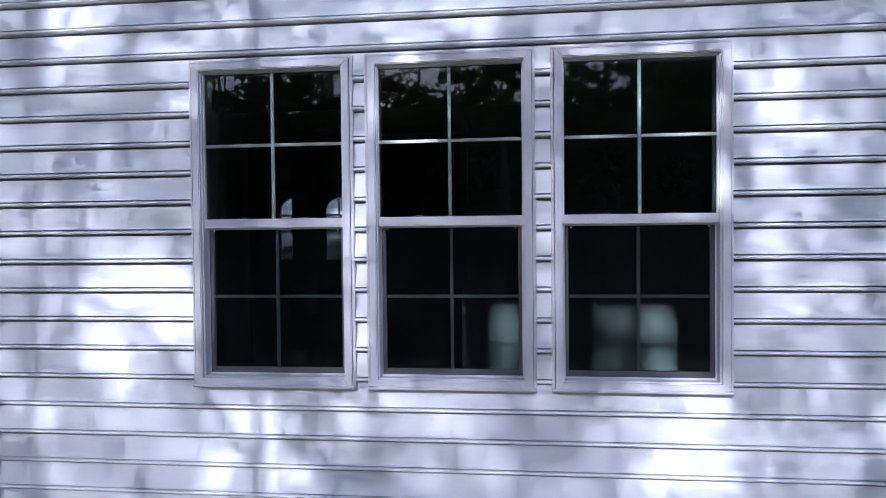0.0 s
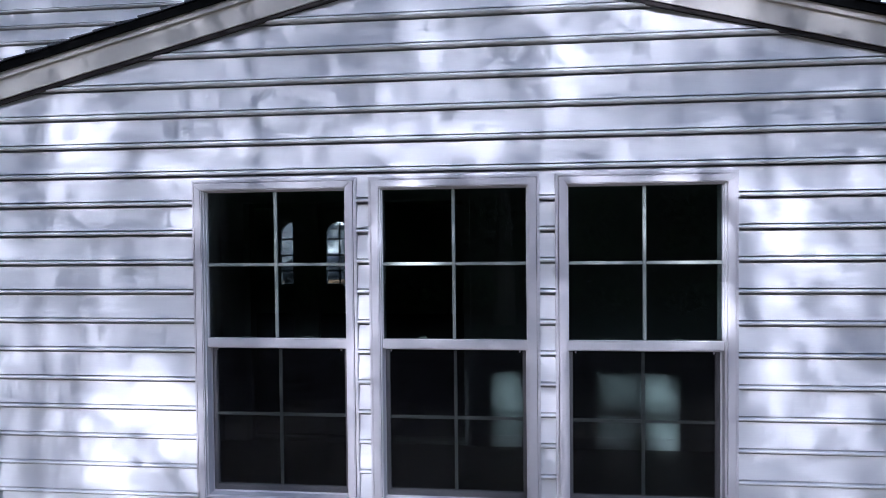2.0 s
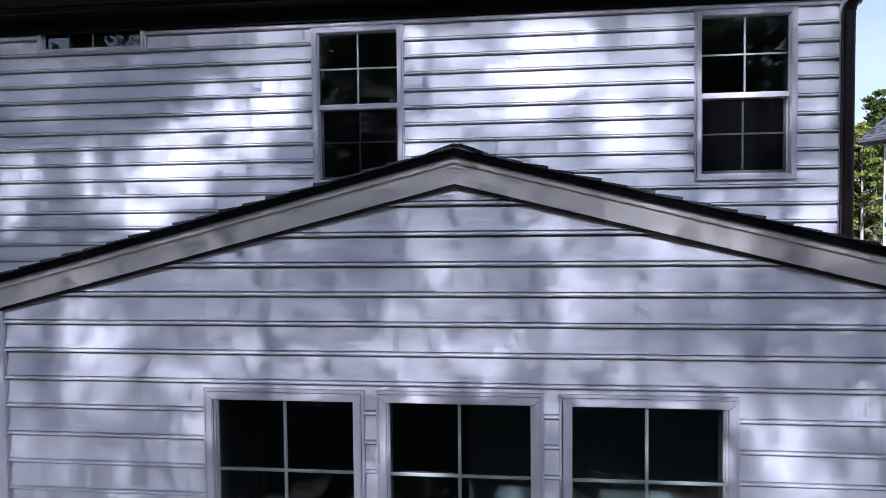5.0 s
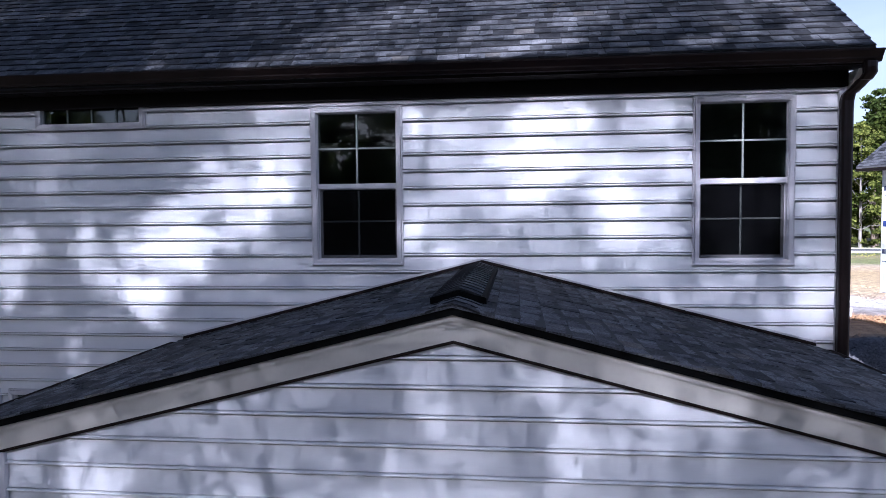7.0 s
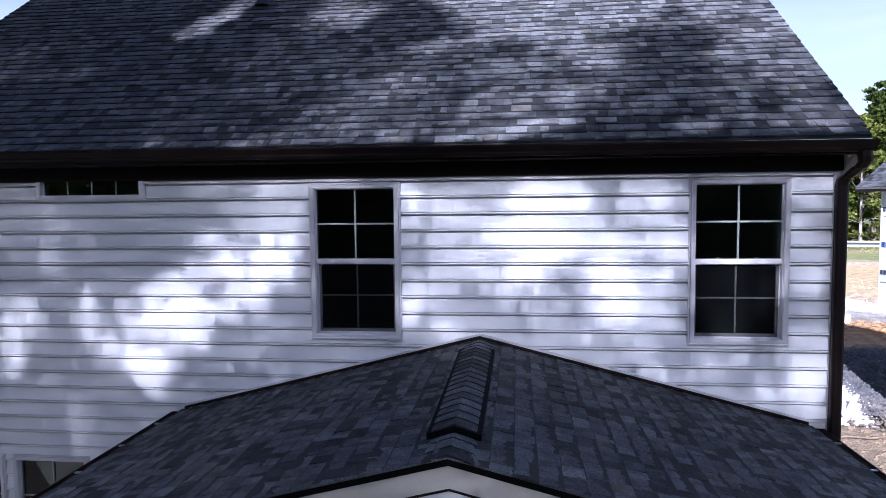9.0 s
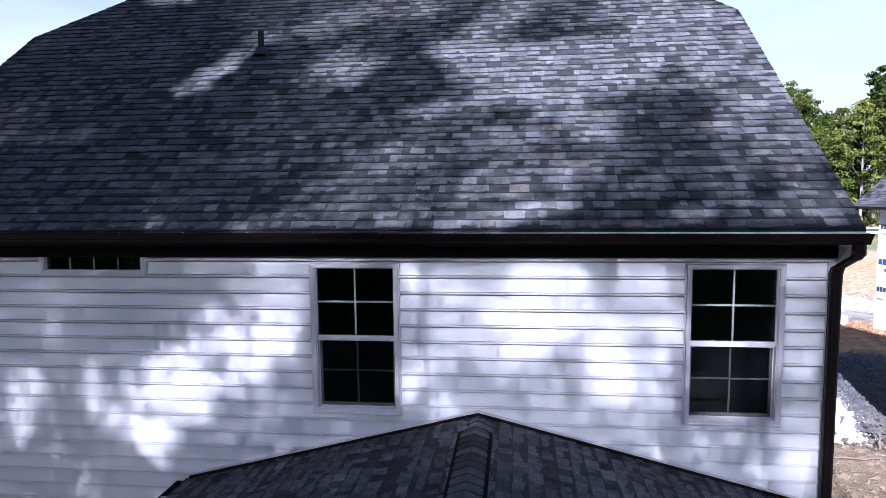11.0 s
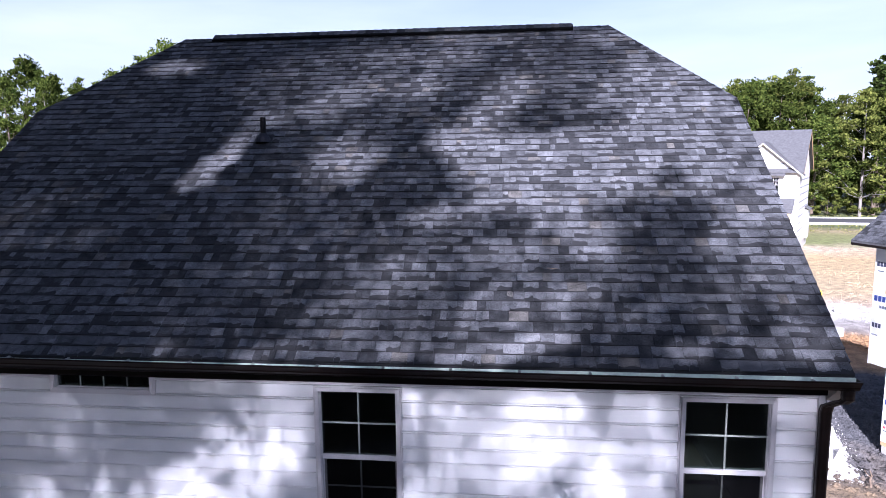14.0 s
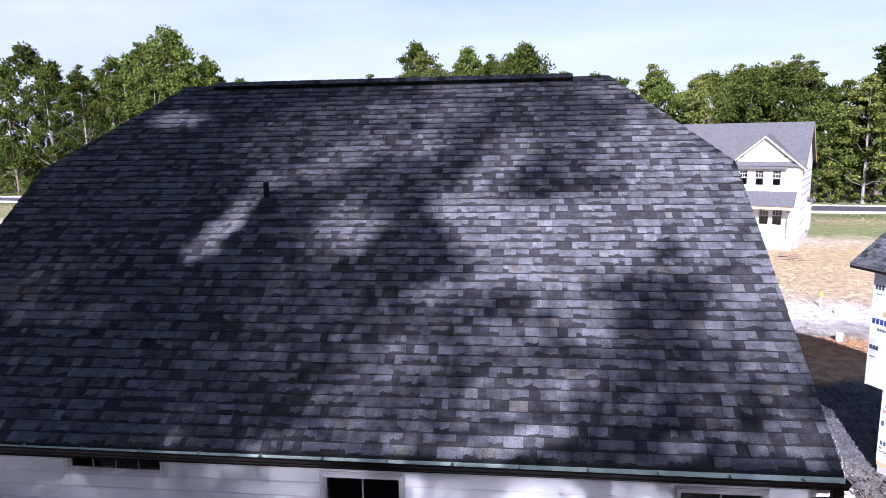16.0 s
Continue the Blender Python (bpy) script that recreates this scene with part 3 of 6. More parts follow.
def slim_window(number, r, y):
    x0, x1, z0, z1 = r
    win = thing("window_%d" % number, "slim white four-pane window tucked under the eaves", "window", kind="structure")
    part("casing", bar_frame(x0, x1, z0, z1, y - 0.030, y + 0.02, 0.016, 0.004), TRIM, win)
    part("brickmould", bar_frame(x0 + 0.014, x1 - 0.014, z0 + 0.014, z1 - 0.004, y - 0.041, y + 0.03, 0.050, 0.008), TRIM, win)
    sash = part("sash", bar_frame(x0 + 0.06, x1 - 0.06, z0 + 0.06, z1 - 0.04, y + 0.0, y + 0.04, 0.012, 0.002), TRIM, win)
    for k in (1, 2, 3):
        x = x0 + 0.07 + (x1 - x0 - 0.14) * k / 4
        part("muntin", box(x - 0.008, x + 0.008, y + 0.008, y + 0.020, z0 + 0.072, z1 - 0.052, bevel=0.002), MUNTIN, sash)
    part("pane", box(x0 + 0.07, x1 - 0.07, y + 0.021, y + 0.025, z0 + 0.07, z1 - 0.05), GLASS, sash)


slim_window(8, SLIM, HY0)

# other walls, floors and rooms of the house
ARCHES = [(-6.02, -5.30), (-4.74, -4.02)]
for name, x in (("wall_house_left", HX0), ("wall_house_right", HX1 - 0.14)):
    bm = box(x, x + 0.14, HY0 + 0.15, HY1, 0.0, HTOP)
    tagged(place(name, bm, VINYL), "side wall of the house in white vinyl", "wall", kind="structure")
for name, x in (("gable_left", HX0), ("gable_right", HX1 - 0.14)):
    bm = prism([(x, HY0, HTOP), (x, HY1, HTOP), (x, 10.6, 8.35), (x, 6.40, 8.35)], (0.14, 0, 0))
    tagged(place("wall_" + name, bm, VINYL), "clipped gable wall in white vinyl", "wall", kind="structure")


def arch_outline(x0, x1, z0, spring, y, n=14):
    r = (x1 - x0) / 2
    return [(x0, y, z0), (x1, y, z0)] + [((x0 + x1) / 2 + r * math.cos(math.pi * k / n), y, spring + r * math.sin(math.pi * k / n)) for k in range(n + 1)]


bm = wall_with_holes(bmesh.new(), HX0, HX1, 0.0, HTOP, HY1 - 0.15, HY1, [(a, b, 0.88, 2.60) for a, b in ARCHES])
for a, b in ARCHES:
    arc = arch_outline(a, b, 0.88, 2.24, HY1 - 0.15)[2:]
    half = len(arc) // 2
    for side, corner in ((arc[: half + 1], (b, HY1 - 0.15, 2.60)), (arc[half:], (a, HY1 - 0.15, 2.60))):
        add_prism(bm, [corner] + list(side), (0, 0.15, 0))
tagged(place("wall_house_front", bm, DRYWALL), "front wall of the house with two arched windows", "wall", kind="structure")
for i, (a, b) in enumerate(ARCHES):
    win = thing("window_%d" % (9 + i), "tall arched front window seen through the dark house", "window", kind="structure")
    y = HY1 - 0.1
    for z in (0.90, 1.28, 1.70, 2.14):
        part("rail", box(a, b, y, y + 0.05, z - 0.022, z + 0.022), TRIM, win)
    part("stile", box((a + b) / 2 - 0.02, (a + b) / 2 + 0.02, y + 0.01, y + 0.04, 0.93, 2.58), TRIM, win)
    part("pane", prism(arch_outline(a, b, 0.90, 2.24, y + 0.045), (0, 0.004, 0)), CLEAR, win)
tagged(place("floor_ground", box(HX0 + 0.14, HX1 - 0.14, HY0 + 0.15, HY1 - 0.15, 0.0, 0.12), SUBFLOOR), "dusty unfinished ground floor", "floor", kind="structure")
tagged(place("floor_upper", box(HX0 + 0.14, HX1 - 0.14, HY0 + 0.15, HY1 - 0.15, 3.0, 3.30), PALE_FLOOR), "pale dusty upper floor", "floor", kind="structure")
tagged(place("ceiling_upper", box(HX0 + 0.14, HX1 - 0.14, HY0 + 0.15, HY1 - 0.15, 5.74, 5.80), CEIL), "plain upper ceiling", "ceiling", kind="structure")
for name, b in (("wall_inner_hall", (-0.10, 0.02, 3.3, 7.4, 0.12, 3.0)), ("wall_inner_cross", (-0.10, HX1 - 0.14, 7.4, 7.52, 0.12, 3.0)), ("wall_inner_stub", (-3.78, -3.3, 8.3, 8.42, 0.12, 3.0)),
                ("wall_upper_room", (-0.2, -0.08, 3.3, 7.6, 3.30, 5.74)), ("wall_upper_back", (-7.0, HX1 - 0.14, 7.6, 7.72, 3.30, 5.74)), ("wall_upper_bath", (-3.2, -3.08, 3.3, 7.6, 3.30, 5.74))):
    tagged(place(name, box(*b), DRYWALL), "painted inner partition wall", "wall", kind="structure")
bm = box(3.302, 3.32, 3.3, 7.5, 3.30, 3.43, bevel=0.003)
tagged(place("baseboard", bm, TRIM), "white baseboard in the upper room", "baseboard", kind="structure")

# ---- roofs ----
TILT_R = 0.749
EAVE_Y, EAVE_Z, RIDGE_Y = 2.775, 5.947, 8.50
RIDGE_Z = EAVE_Z + TILT_R * (RIDGE_Y - EAVE_Y)
RX0, RX1, RIDGE_X0, RIDGE_X1, HIP_Y = -7.42, 3.585, -5.75, 1.98, 6.60
HIP_Z = EAVE_Z + TILT_R * (HIP_Y - EAVE_Y)
EXPOSE = 0.143
WIDTHS = [0.07, 0.095, 0.12, 0.145, 0.17, 0.21]


def main_roof():
    roof = thing("roof_main", "steep charcoal shingle roof with clipped gable ends", "roof", kind="structure")
    t = 0.012
    d = Vector((0, 0, -0.14))
    rear_face = [(RX0, EAVE_Y, EAVE_Z), (RX1, EAVE_Y, EAVE_Z), (RX1, HIP_Y, HIP_Z), (RIDGE_X1, RIDGE_Y, RIDGE_Z), (RIDGE_X0, RIDGE_Y, RIDGE_Z), (RX0, HIP_Y, HIP_Z)]
    front_face = [(x, 2 * RIDGE_Y - y, z) for x, y, z in rear_face[::-1]]
    part("rear_deck", prism([Vector(p) - Vector((0, 0, t)) for p in rear_face], (0, 0, -0.13)), FELT, roof)
    part("front_deck", prism([Vector(p) - Vector((0, 0, t)) for p in front_face], (0, 0, -0.13)), FAR_ROOF, roof)
    for xa, xr in ((RX1, RIDGE_X1), (RX0, RIDGE_X0)):
        tri = [(xa, HIP_Y, HIP_Z), (xa, 2 * RIDGE_Y - HIP_Y, HIP_Z), (xr, RIDGE_Y, RIDGE_Z)]
        part("hip_deck", prism([Vector(p) + Vector((0, 0, 0.002)) for p in tri], (0, 0, -0.12)), FAR_ROOF, roof)
    return roof


def tab_mesh(w, proud, band):
    """One shingle tab: u across, v up the slope, standing proud at its butt."""
    verts, faces, slots = tab_geometry(0, w - 0.0035, 0, w - 0.0035, 0, EXPOSE + 0.012, proud, band)
    mesh = bpy.data.meshes.new("shingle")
    mesh.from_pydata(verts, [], faces)
    mesh.materials.append(SHINGLE)
    mesh.materials.append(SHADOW_BAND)
    mesh.polygons.foreach_set("material_index", slots)
    return mesh


def tab_geometry(a0, b0, a1, b1, v0, v1, proud, band):
    """The tab's face with a ragged printed shadow band along its lower edge, its butt and its two ends. band: the border's height at even steps."""
    top, n = 0.001, len(band) - 1
    verts, faces, slots = [], [], []
    for i, f in enumerate(band):
        g = i / n
        lo, hi = a0 + (b0 - a0) * g, a1 + (b1 - a1) * g
        verts += [(lo, v0, proud), (lo + (hi - lo) * f, v0 + (v1 - v0) * f, proud + (top - proud) * f), (hi, v1, top)]
    for i in range(n):
        k = 3 * i
        faces += [(k, k + 3, k + 4, k + 1), (k + 1, k + 4, k + 5, k + 2)]
        slots += [1, 0]
    k = len(verts)
    verts += [(a0, v0, -0.004), (b0, v0, -0.004), (b1, v1, -0.004), (a1, v1, -0.004)]
    e = 3 * n
    faces += [(k, k + 1, e, 0), (k + 1, k + 2, e + 2, e), (k + 3, k, 0, 2)]
    return verts, faces, slots + [1, 0, 0]


def shadow_border(u, w, v, seed):
    """Heights of the band's border over a tab: some tabs have almost none, others a deep ragged one along the butt."""
    pick = noise.cell(Vector((u * 40.0, v * 40.0, seed)))
    base = 0.95 if pick < -0.15 else 0.80 if pick < 0.45 else 0.62
    out = []
    for i in range(5):
        q = u + w * i / 4
        f = base + (1.05 - base) * (0.55 * noise.noise((q * 6.0, v * 9.0, seed)) + 0.65 * noise.noise((q * 19.0, v * 9.0, seed + 3.0)))
        out.append(1.0 - min(0.97, max(0.25, f)))
    return out


def shingle_plane(roof, origin, across, up, length, reach, singles, seed):
    """Courses of laminated tabs from the eave up. reach(v): the limits of u; singles(u, v): whether a tab is a piece of its own."""
    rng = random.Random(seed)
    origin, across, up = Vector(origin), Vector(across).normalized(), Vector(up).normalized()
    out = across.cross(up)
    frame_m = Matrix(((across.x, up.x, out.x, origin.x), (across.y, up.y, out.y, origin.y), (across.z, up.z, out.z, origin.z), (0, 0, 0, 1)))
    kinds = {(w, p, f): tab_mesh(w, p, shadow_border(3.7 * f, w, 2.0 * f, seed)) for w in WIDTHS for p in (0.010, 0.016) for f in range(6)}
    verts, faces, slots = [], [], []
    v, count = 0.0, 0
    while v < length - 0.02:
        lo0, hi0 = reach(v)
        v1 = min(v + EXPOSE + 0.012, length)
        lo1, hi1 = reach(v1)
        u = min(lo0, lo1) - rng.random() * 0.2
        thick = rng.random() < 0.5
        while u < max(hi0, hi1):
            w = rng.choice(WIDTHS)
            thick = (not thick) if rng.random() < 0.75 else thick
            proud = 0.016 if thick else 0.010
            jitter, band = rng.uniform(-0.003, 0.003), rng.randrange(6)
            whole = u > max(lo0, lo1) and u + w < min(hi0, hi1) and v1 < length
            if whole and singles(u + w / 2, v) and count < 300:
                ob = new("shingle", kinds[(w, proud, band)])
                ob.parent = roof
                ob.matrix_basis = frame_m @ Matrix.Translation((u, v + jitter, 0.0))
                count += 1
            else:
                a0, b0, a1, b1 = max(u, lo0), min(u + w - 0.0035, hi0), max(u, lo1), min(u + w - 0.0035, hi1)
                if b0 - a0 > 0.01 or b1 - a1 > 0.01:
                    if b0 < a0:
                        a0 = b0 = lo0 if u + w < lo0 + 0.5 and abs(u - lo0) < abs(u - hi0) else hi0
                    if b1 < a1:
                        a1 = b1 = lo1 if abs(u - lo1) < abs(u - hi1) else hi1
                    vs, fs, ms = tab_geometry(a0, b0, a1, b1, v + jitter, v1 + jitter, proud, shadow_border(u, w, v, seed))
                    slots += ms
                    n = len(verts)
                    verts += [tuple(frame_m @ Vector(p)) for p in vs]
                    faces += [tuple(i + n for i in f) for f in fs]
            u += w
        v += EXPOSE
    ob = raw("shingle_field", verts, faces, SHINGLES, roof)
    ob.data.materials.append(SHADOW_BAND)
    ob.data.polygons.foreach_set("material_index", slots)
    return tagged(ob, kind="stuff")


def cap_run(roof, a, b, side_a, side_b, half, step, lift, name="cap_shingle"):
    """Folded cap shingles laid from a to b over an edge; side_a and side_b run down the two slopes."""
    a, b = Vector(a), Vector(b)
    way = (b - a).normalized()
    sa, sb = Vector(side_a).normalized() * half, Vector(side_b).normalized() * half
    up = Vector((0, 0, 1))
    n = int((b - a).length / step)
    for k in range(n + 1):
        p = a + way * min(k * step, (b - a).length - step * 0.4)
        q = p + way * (step + 0.03)
        if k == n:
            q = b
        bm = bmesh.new()
        ring0 = [p + sa + up * (lift - 0.006), p + sa * 0.5 + up * (lift + 0.003), p + up * (lift + 0.008), p + sb * 0.5 + up * (lift + 0.005), p + sb + up * (lift - 0.006)]
        ring1 = [c - up * 0.010 + (q - p) for c in ring0]
        low = [c - up * 0.013 for c in ring0]
        va, vb, vc = ([bm.verts.new(c) for c in r] for r in (ring0, ring1, low))
        for i in range(4):
            bm.faces.new((va[i], va[i + 1], vb[i + 1], vb[i]))
            bm.faces.new((vc[i], vc[i + 1], va[i + 1], va[i])).material_index = 1
        bmesh.ops.recalc_face_normals(bm, faces=bm.faces[:])
        part(name, bm, SHINGLE, roof).data.materials.append(SHADOW_BAND)


roof_main = main_roof()
LEN = math.hypot(RIDGE_Y - EAVE_Y, RIDGE_Z - EAVE_Z)
SY, SZ = (RIDGE_Y - EAVE_Y) / LEN, (RIDGE_Z - EAVE_Z) / LEN
HIP_V = (HIP_Y - EAVE_Y) / SY


def main_reach(v):
    f = max(0.0, (v - HIP_V) / (LEN - HIP_V))
    return RX0 + f * (RIDGE_X0 - RX0), RX1 + f * (RIDGE_X1 - RX1)


shingle_plane(roof_main, (0, EAVE_Y - 0.01, EAVE_Z - 0.004), (1, 0, 0), (0, SY, SZ), LEN, main_reach, lambda u, v: v < 6.5 * EXPOSE and -4.6 < u < 3.6, 21)
for xa, xr, s in ((RX1, RIDGE_X1, 1), (RX0, RIDGE_X0, -1)):
    cap_run(roof_main, (xa, HIP_Y, HIP_Z), (xr, RIDGE_Y, RIDGE_Z), (-s, 0, 0), (s * 0.35, 1.0, -0.15), 0.15, EXPOSE, 0.006)
cap_run(roof_main, (RIDGE_X1, RIDGE_Y, RIDGE_Z), (1.36, RIDGE_Y, RIDGE_Z), (0, -SY, -SZ), (0, SY, -SZ), 0.15, EXPOSE, 0.008)
cap_run(roof_main, (RIDGE_X0, RIDGE_Y, RIDGE_Z), (-5.18, RIDGE_Y, RIDGE_Z), (0, -SY, -SZ), (0, SY, -SZ), 0.15, EXPOSE, 0.008)


def ridge_vent(name, a, b, side_a, side_b, half, height, inset, label):
    """A raised ridge vent: a dark baffle with cap shingles laid over it."""
    vent = thing(name, label, "ridge vent")
    a, b = Vector(a), Vector(b)
    sa, sb = Vector(side_a).normalized() * half, Vector(side_b).normalized() * half
    way = (b - a).normalized()
    length = (b - a).length
    n = max(2, int(length / 1.2))
    bm = bmesh.new()
    rings = []
    for k in range(n + 1):
        p = a + way * (length * k / n)
        sag = Vector((0, 0, 0.006 * noise.noise((k * 0.7, 2.0, half))))
        up = Vector((0, 0, height)) + sag
        rings.append([bm.verts.new(c) for c in (p + sa + Vector((0, 0, 0.004)), p + sa + up, p + up, p + sb + up, p + sb + Vector((0, 0, 0.004)))])
    for r, s in zip(rings, rings[1:]):
        for i in range(4):
            bm.faces.new((r[i], r[i + 1], s[i + 1], s[i]))
    bm.faces.new(rings[0])
    bm.faces.new(rings[-1][::-1])
    bmesh.ops.recalc_face_normals(bm, faces=bm.faces[:])
    # closed side faces; their near-black colour stands in for the dark vent opening
    part("baffle", bm, VENT, vent, "vent baffle, coloured black for the shaded slot under the caps")
    cap_run(vent, a + way * 0.012, b - way * 0.012, sa, sb, half - inset, EXPOSE, height + 0.012)
    return vent


ridge_vent("ridge_vent", (-5.18, RIDGE_Y, RIDGE_Z), (1.36, RIDGE_Y, RIDGE_Z), (0, -SY, -SZ), (0, SY, -SZ), 0.155, 0.055, 0.045, "long shingle-capped ridge vent along the main roof")


def vent_pipe():
    z = EAVE_Z + TILT_R * (5.90 - EAVE_Y)
    ob = thing("vent_pipe", "black plumbing vent pipe with a rubber boot on the roof", "vent pipe", at=pose(-3.31, 5.90, z))
    part("pipe", tube([(0, 0, -0.15), (0, 0, 0.16), (0, 0, 0.34), (0, 0, 0.34), (0, 0, 0.24)], [0.042, 0.042, 0.042, 0.035, 0.035], 16), RUBBER, ob)
    part("boot", tube([(0, -0.01, -0.03), (0, 0, 0.045), (0, 0, 0.10), (0, 0, 0.115)], [0.125, 0.100, 0.060, 0.047], 16), BOOT, ob)
    bm = prism([(-0.13, -0.15, 0.022 - 0.15 * TILT_R), (0.13, -0.15, 0.022 - 0.15 * TILT_R), (0.13, 0.10, 0.022 + 0.10 * TILT_R), (-0.13, 0.10, 0.022 + 0.10 * TILT_R)], (0, 0, -0.012))
    part("flashing", bm, FELT, ob)


vent_pipe()
twig = thing("twig", "thin dry twig lying on the roof shingles", "twig", at=pose(0.78, 3.82, 6.750, 0, 0, -32))
part("stem", tube([(-0.10, 0, 0.0), (-0.03, 0.012, 0.012), (0.04, 0.008, 0.010), (0.09, 0.02, 0.02)], [0.004, 0.0045, 0.004, 0.002], 6), STICK, twig)

# eaves of the main house
bm = box(RX0, RX1, 2.83, HY0 - 0.03, 5.782, 5.797)
for k in range(36):
    x = RX0 + 0.15 + 0.3 * k
    add_box(bm, x, x + 0.006, 2.835, HY0 - 0.035, 5.777, 5.7825)
tagged(place("soffit", bm, SOFFIT), "dark brown soffit under the eaves", "soffit", kind="structure")
tagged(place("frieze_board", box(HX0 + 0.02, HX1 + 0.018, HY0 - 0.054, HY0, 5.636, 5.782, bevel=0.003), SOFFIT), "dark brown frieze board under the eaves", "trim", kind="structure")
tagged(place("fascia", box(RX0, RX1, 2.80, 2.83, 5.784, 5.895, bevel=0.002), BROWN), "dark brown fascia board", "fascia", kind="structure")
tagged(place("drip_edge", box(RX0 - 0.005, RX1 + 0.005, EAVE_Y - 0.006, 2.81, 5.855, 5.913), GUTTER_IN), "pale metal drip edge at the eave", "trim", kind="structure")
for x in (RX0, RX1):
    s = 1 if x > 0 else -1
    bm = prism([(x, EAVE_Y + 0.02, EAVE_Z - 0.025), (x, HIP_Y, HIP_Z - 0.02), (x, HIP_Y, HIP_Z - 0.20), (x, EAVE_Y + 0.06, EAVE_Z - 0.205)], (-s * 0.022, 0, 0))
    tagged(place("rake_board", bm, RAKE), "almond rake board on the gable end", "trim", kind="structure")
bm = prism([(HX1 + 0.018, 2.84, 5.76), (HX1 + 0.018, 3.12, 5.76), (HX1 + 0.018, 3.12, 5.58), (HX1 + 0.018, 3.06, 5.58)], (0.11, 0, 0))
tagged(place("eave_return", bm, RAKE), "almond boxed eave end at the house corner", "trim", kind="structure")


def k_gutter(name, a, b, outward, label, hangers, inside=None):
    """A dark K-style gutter from a to b; outward points away from the wall. Its lining is pale."""
    a, b, o = Vector(a), Vector(b), Vector(outward)
    way = (b - a)
    length = way.length
    way.normalize()
    ob = thing(name, label, "gutter")
    prof = [(0.0, 0.0), (0.0, -0.105), (0.062, -0.105), (0.082, -0.080), (0.084, -0.066), (0.108, -0.034), (0.122, -0.016), (0.124, 0.0), (0.114, 0.0), (0.108, -0.018), (0.078, -0.066),
            (0.058, -0.098), (0.004, -0.098), (0.004, 0.0)]
    bm = bmesh.new()
    ring = [[bm.verts.new(p + o * d + Vector((0, 0, h))) for d, h in prof] for p in (a, b)]
    n = len(prof)
    outer = [(i, i + 1) for i in range(0, 8)]
    for i, j in outer:
        bm.faces.new((ring[0][i], ring[0][j], ring[1][j], ring[1][i]))
    bmesh.ops.recalc_face_normals(bm, faces=bm.faces[:])
    for p in (a, b - way * 0.004):
        add_prism(bm, [p + o * d + Vector((0, 0, h)) for d, h in prof[:8]], way * 0.004)
    part("trough", bm, BROWN, ob)
    bm = bmesh.new()
    ring = [[bm.verts.new(p + o * d + Vector((0, 0, h))) for d, h in prof[8:]] for p in (a + way * 0.005, b - way * 0.005)]
    for i in range(5):
        bm.faces.new((ring[0][i], ring[0][i + 1], ring[1][i + 1], ring[1][i]))
    part("lining", bm, inside or GUTTER_IN, ob, "" if inside else "pale green inside of the gutter")
    for k in range(hangers):
        p = a + way * (length * (k + 0.4) / hangers)
        q = Vector((0, 0, 1))
        side = way * 0.012
        out = [p - side + o * 0.006 + q * -0.004, p + side + o * 0.006 + q * -0.004, p + side + o * 0.116 + q * -0.006, p - side + o * 0.116 + q * -0.006]
        part("hanger", prism(out, (0, 0, -0.012)), STEEL, ob)
    return ob


k_gutter("gutter", (RX0, 2.80, 5.950), (RX1 + 0.03, 2.80, 5.899), (0, -1, 0), "long dark brown gutter under the main roof", 16)


def downspout():
    ob = thing("downspout", "dark brown downspout with an offset elbow at the house corner", "downspout")

    def run(points, w, d):
        bm = bmesh.new()
        rings = []
        for i, p in enumerate(points):
            p = Vector(p)
            ring = []
            for k in range(16):
                ang = 2 * math.pi * (k + 0.5) / 16
                cx, cy = math.cos(ang), math.sin(ang)
                m = max(abs(cx), abs(cy))
                crimp = 1.0 - 0.06 * (k % 2)
                ring.append(bm.verts.new(p + Vector((cx / m * w * crimp, cy / m * d * crimp, 0))))
            rings.append(ring)
        for r, s in zip(rings, rings[1:]):
            for k in range(16):
                j = (k + 1) % 16
                bm.faces.new((r[k], r[j], s[j], s[k]))
        bm.faces.new(rings[0])
        bm.faces.new(rings[-1][::-1])
        bmesh.ops.recalc_face_normals(bm, faces=bm.faces[:])
        return bm

    part("outlet", run([(3.52, 2.745, 5.80), (3.52, 2.745, 5.745), (3.53, 2.76, 5.70), (3.515, 2.82, 5.645)], 0.053, 0.040), BROWN, ob)
    part("elbow", run([(3.515, 2.82, 5.66), (3.495, 2.92, 5.60), (3.455, 2.985, 5.55), (3.447, 3.0, 5.49), (3.447, 3.0, 5.42)], 0.054, 0.042), BROWN, ob)
    part("pipe", run([(3.447, 3.0, 5.45), (3.447, 3.0, 4.2), (3.447, 3.0, 2.4), (3.447, 3.0, 0.25)], 0.052, 0.040), BROWN, ob)
    part("foot", run([(3.447, 3.0, 0.27), (3.447, 2.98, 0.18), (3.447, 2.9, 0.12), (3.447, 2.78, 0.1)], 0.054, 0.042), BROWN, ob)
    for z in (1.6,):
        part("strap", box(3.385, 3.509, 2.952, 3.045, z, z + 0.03, bevel=0.003), BROWN, ob)


downspout()

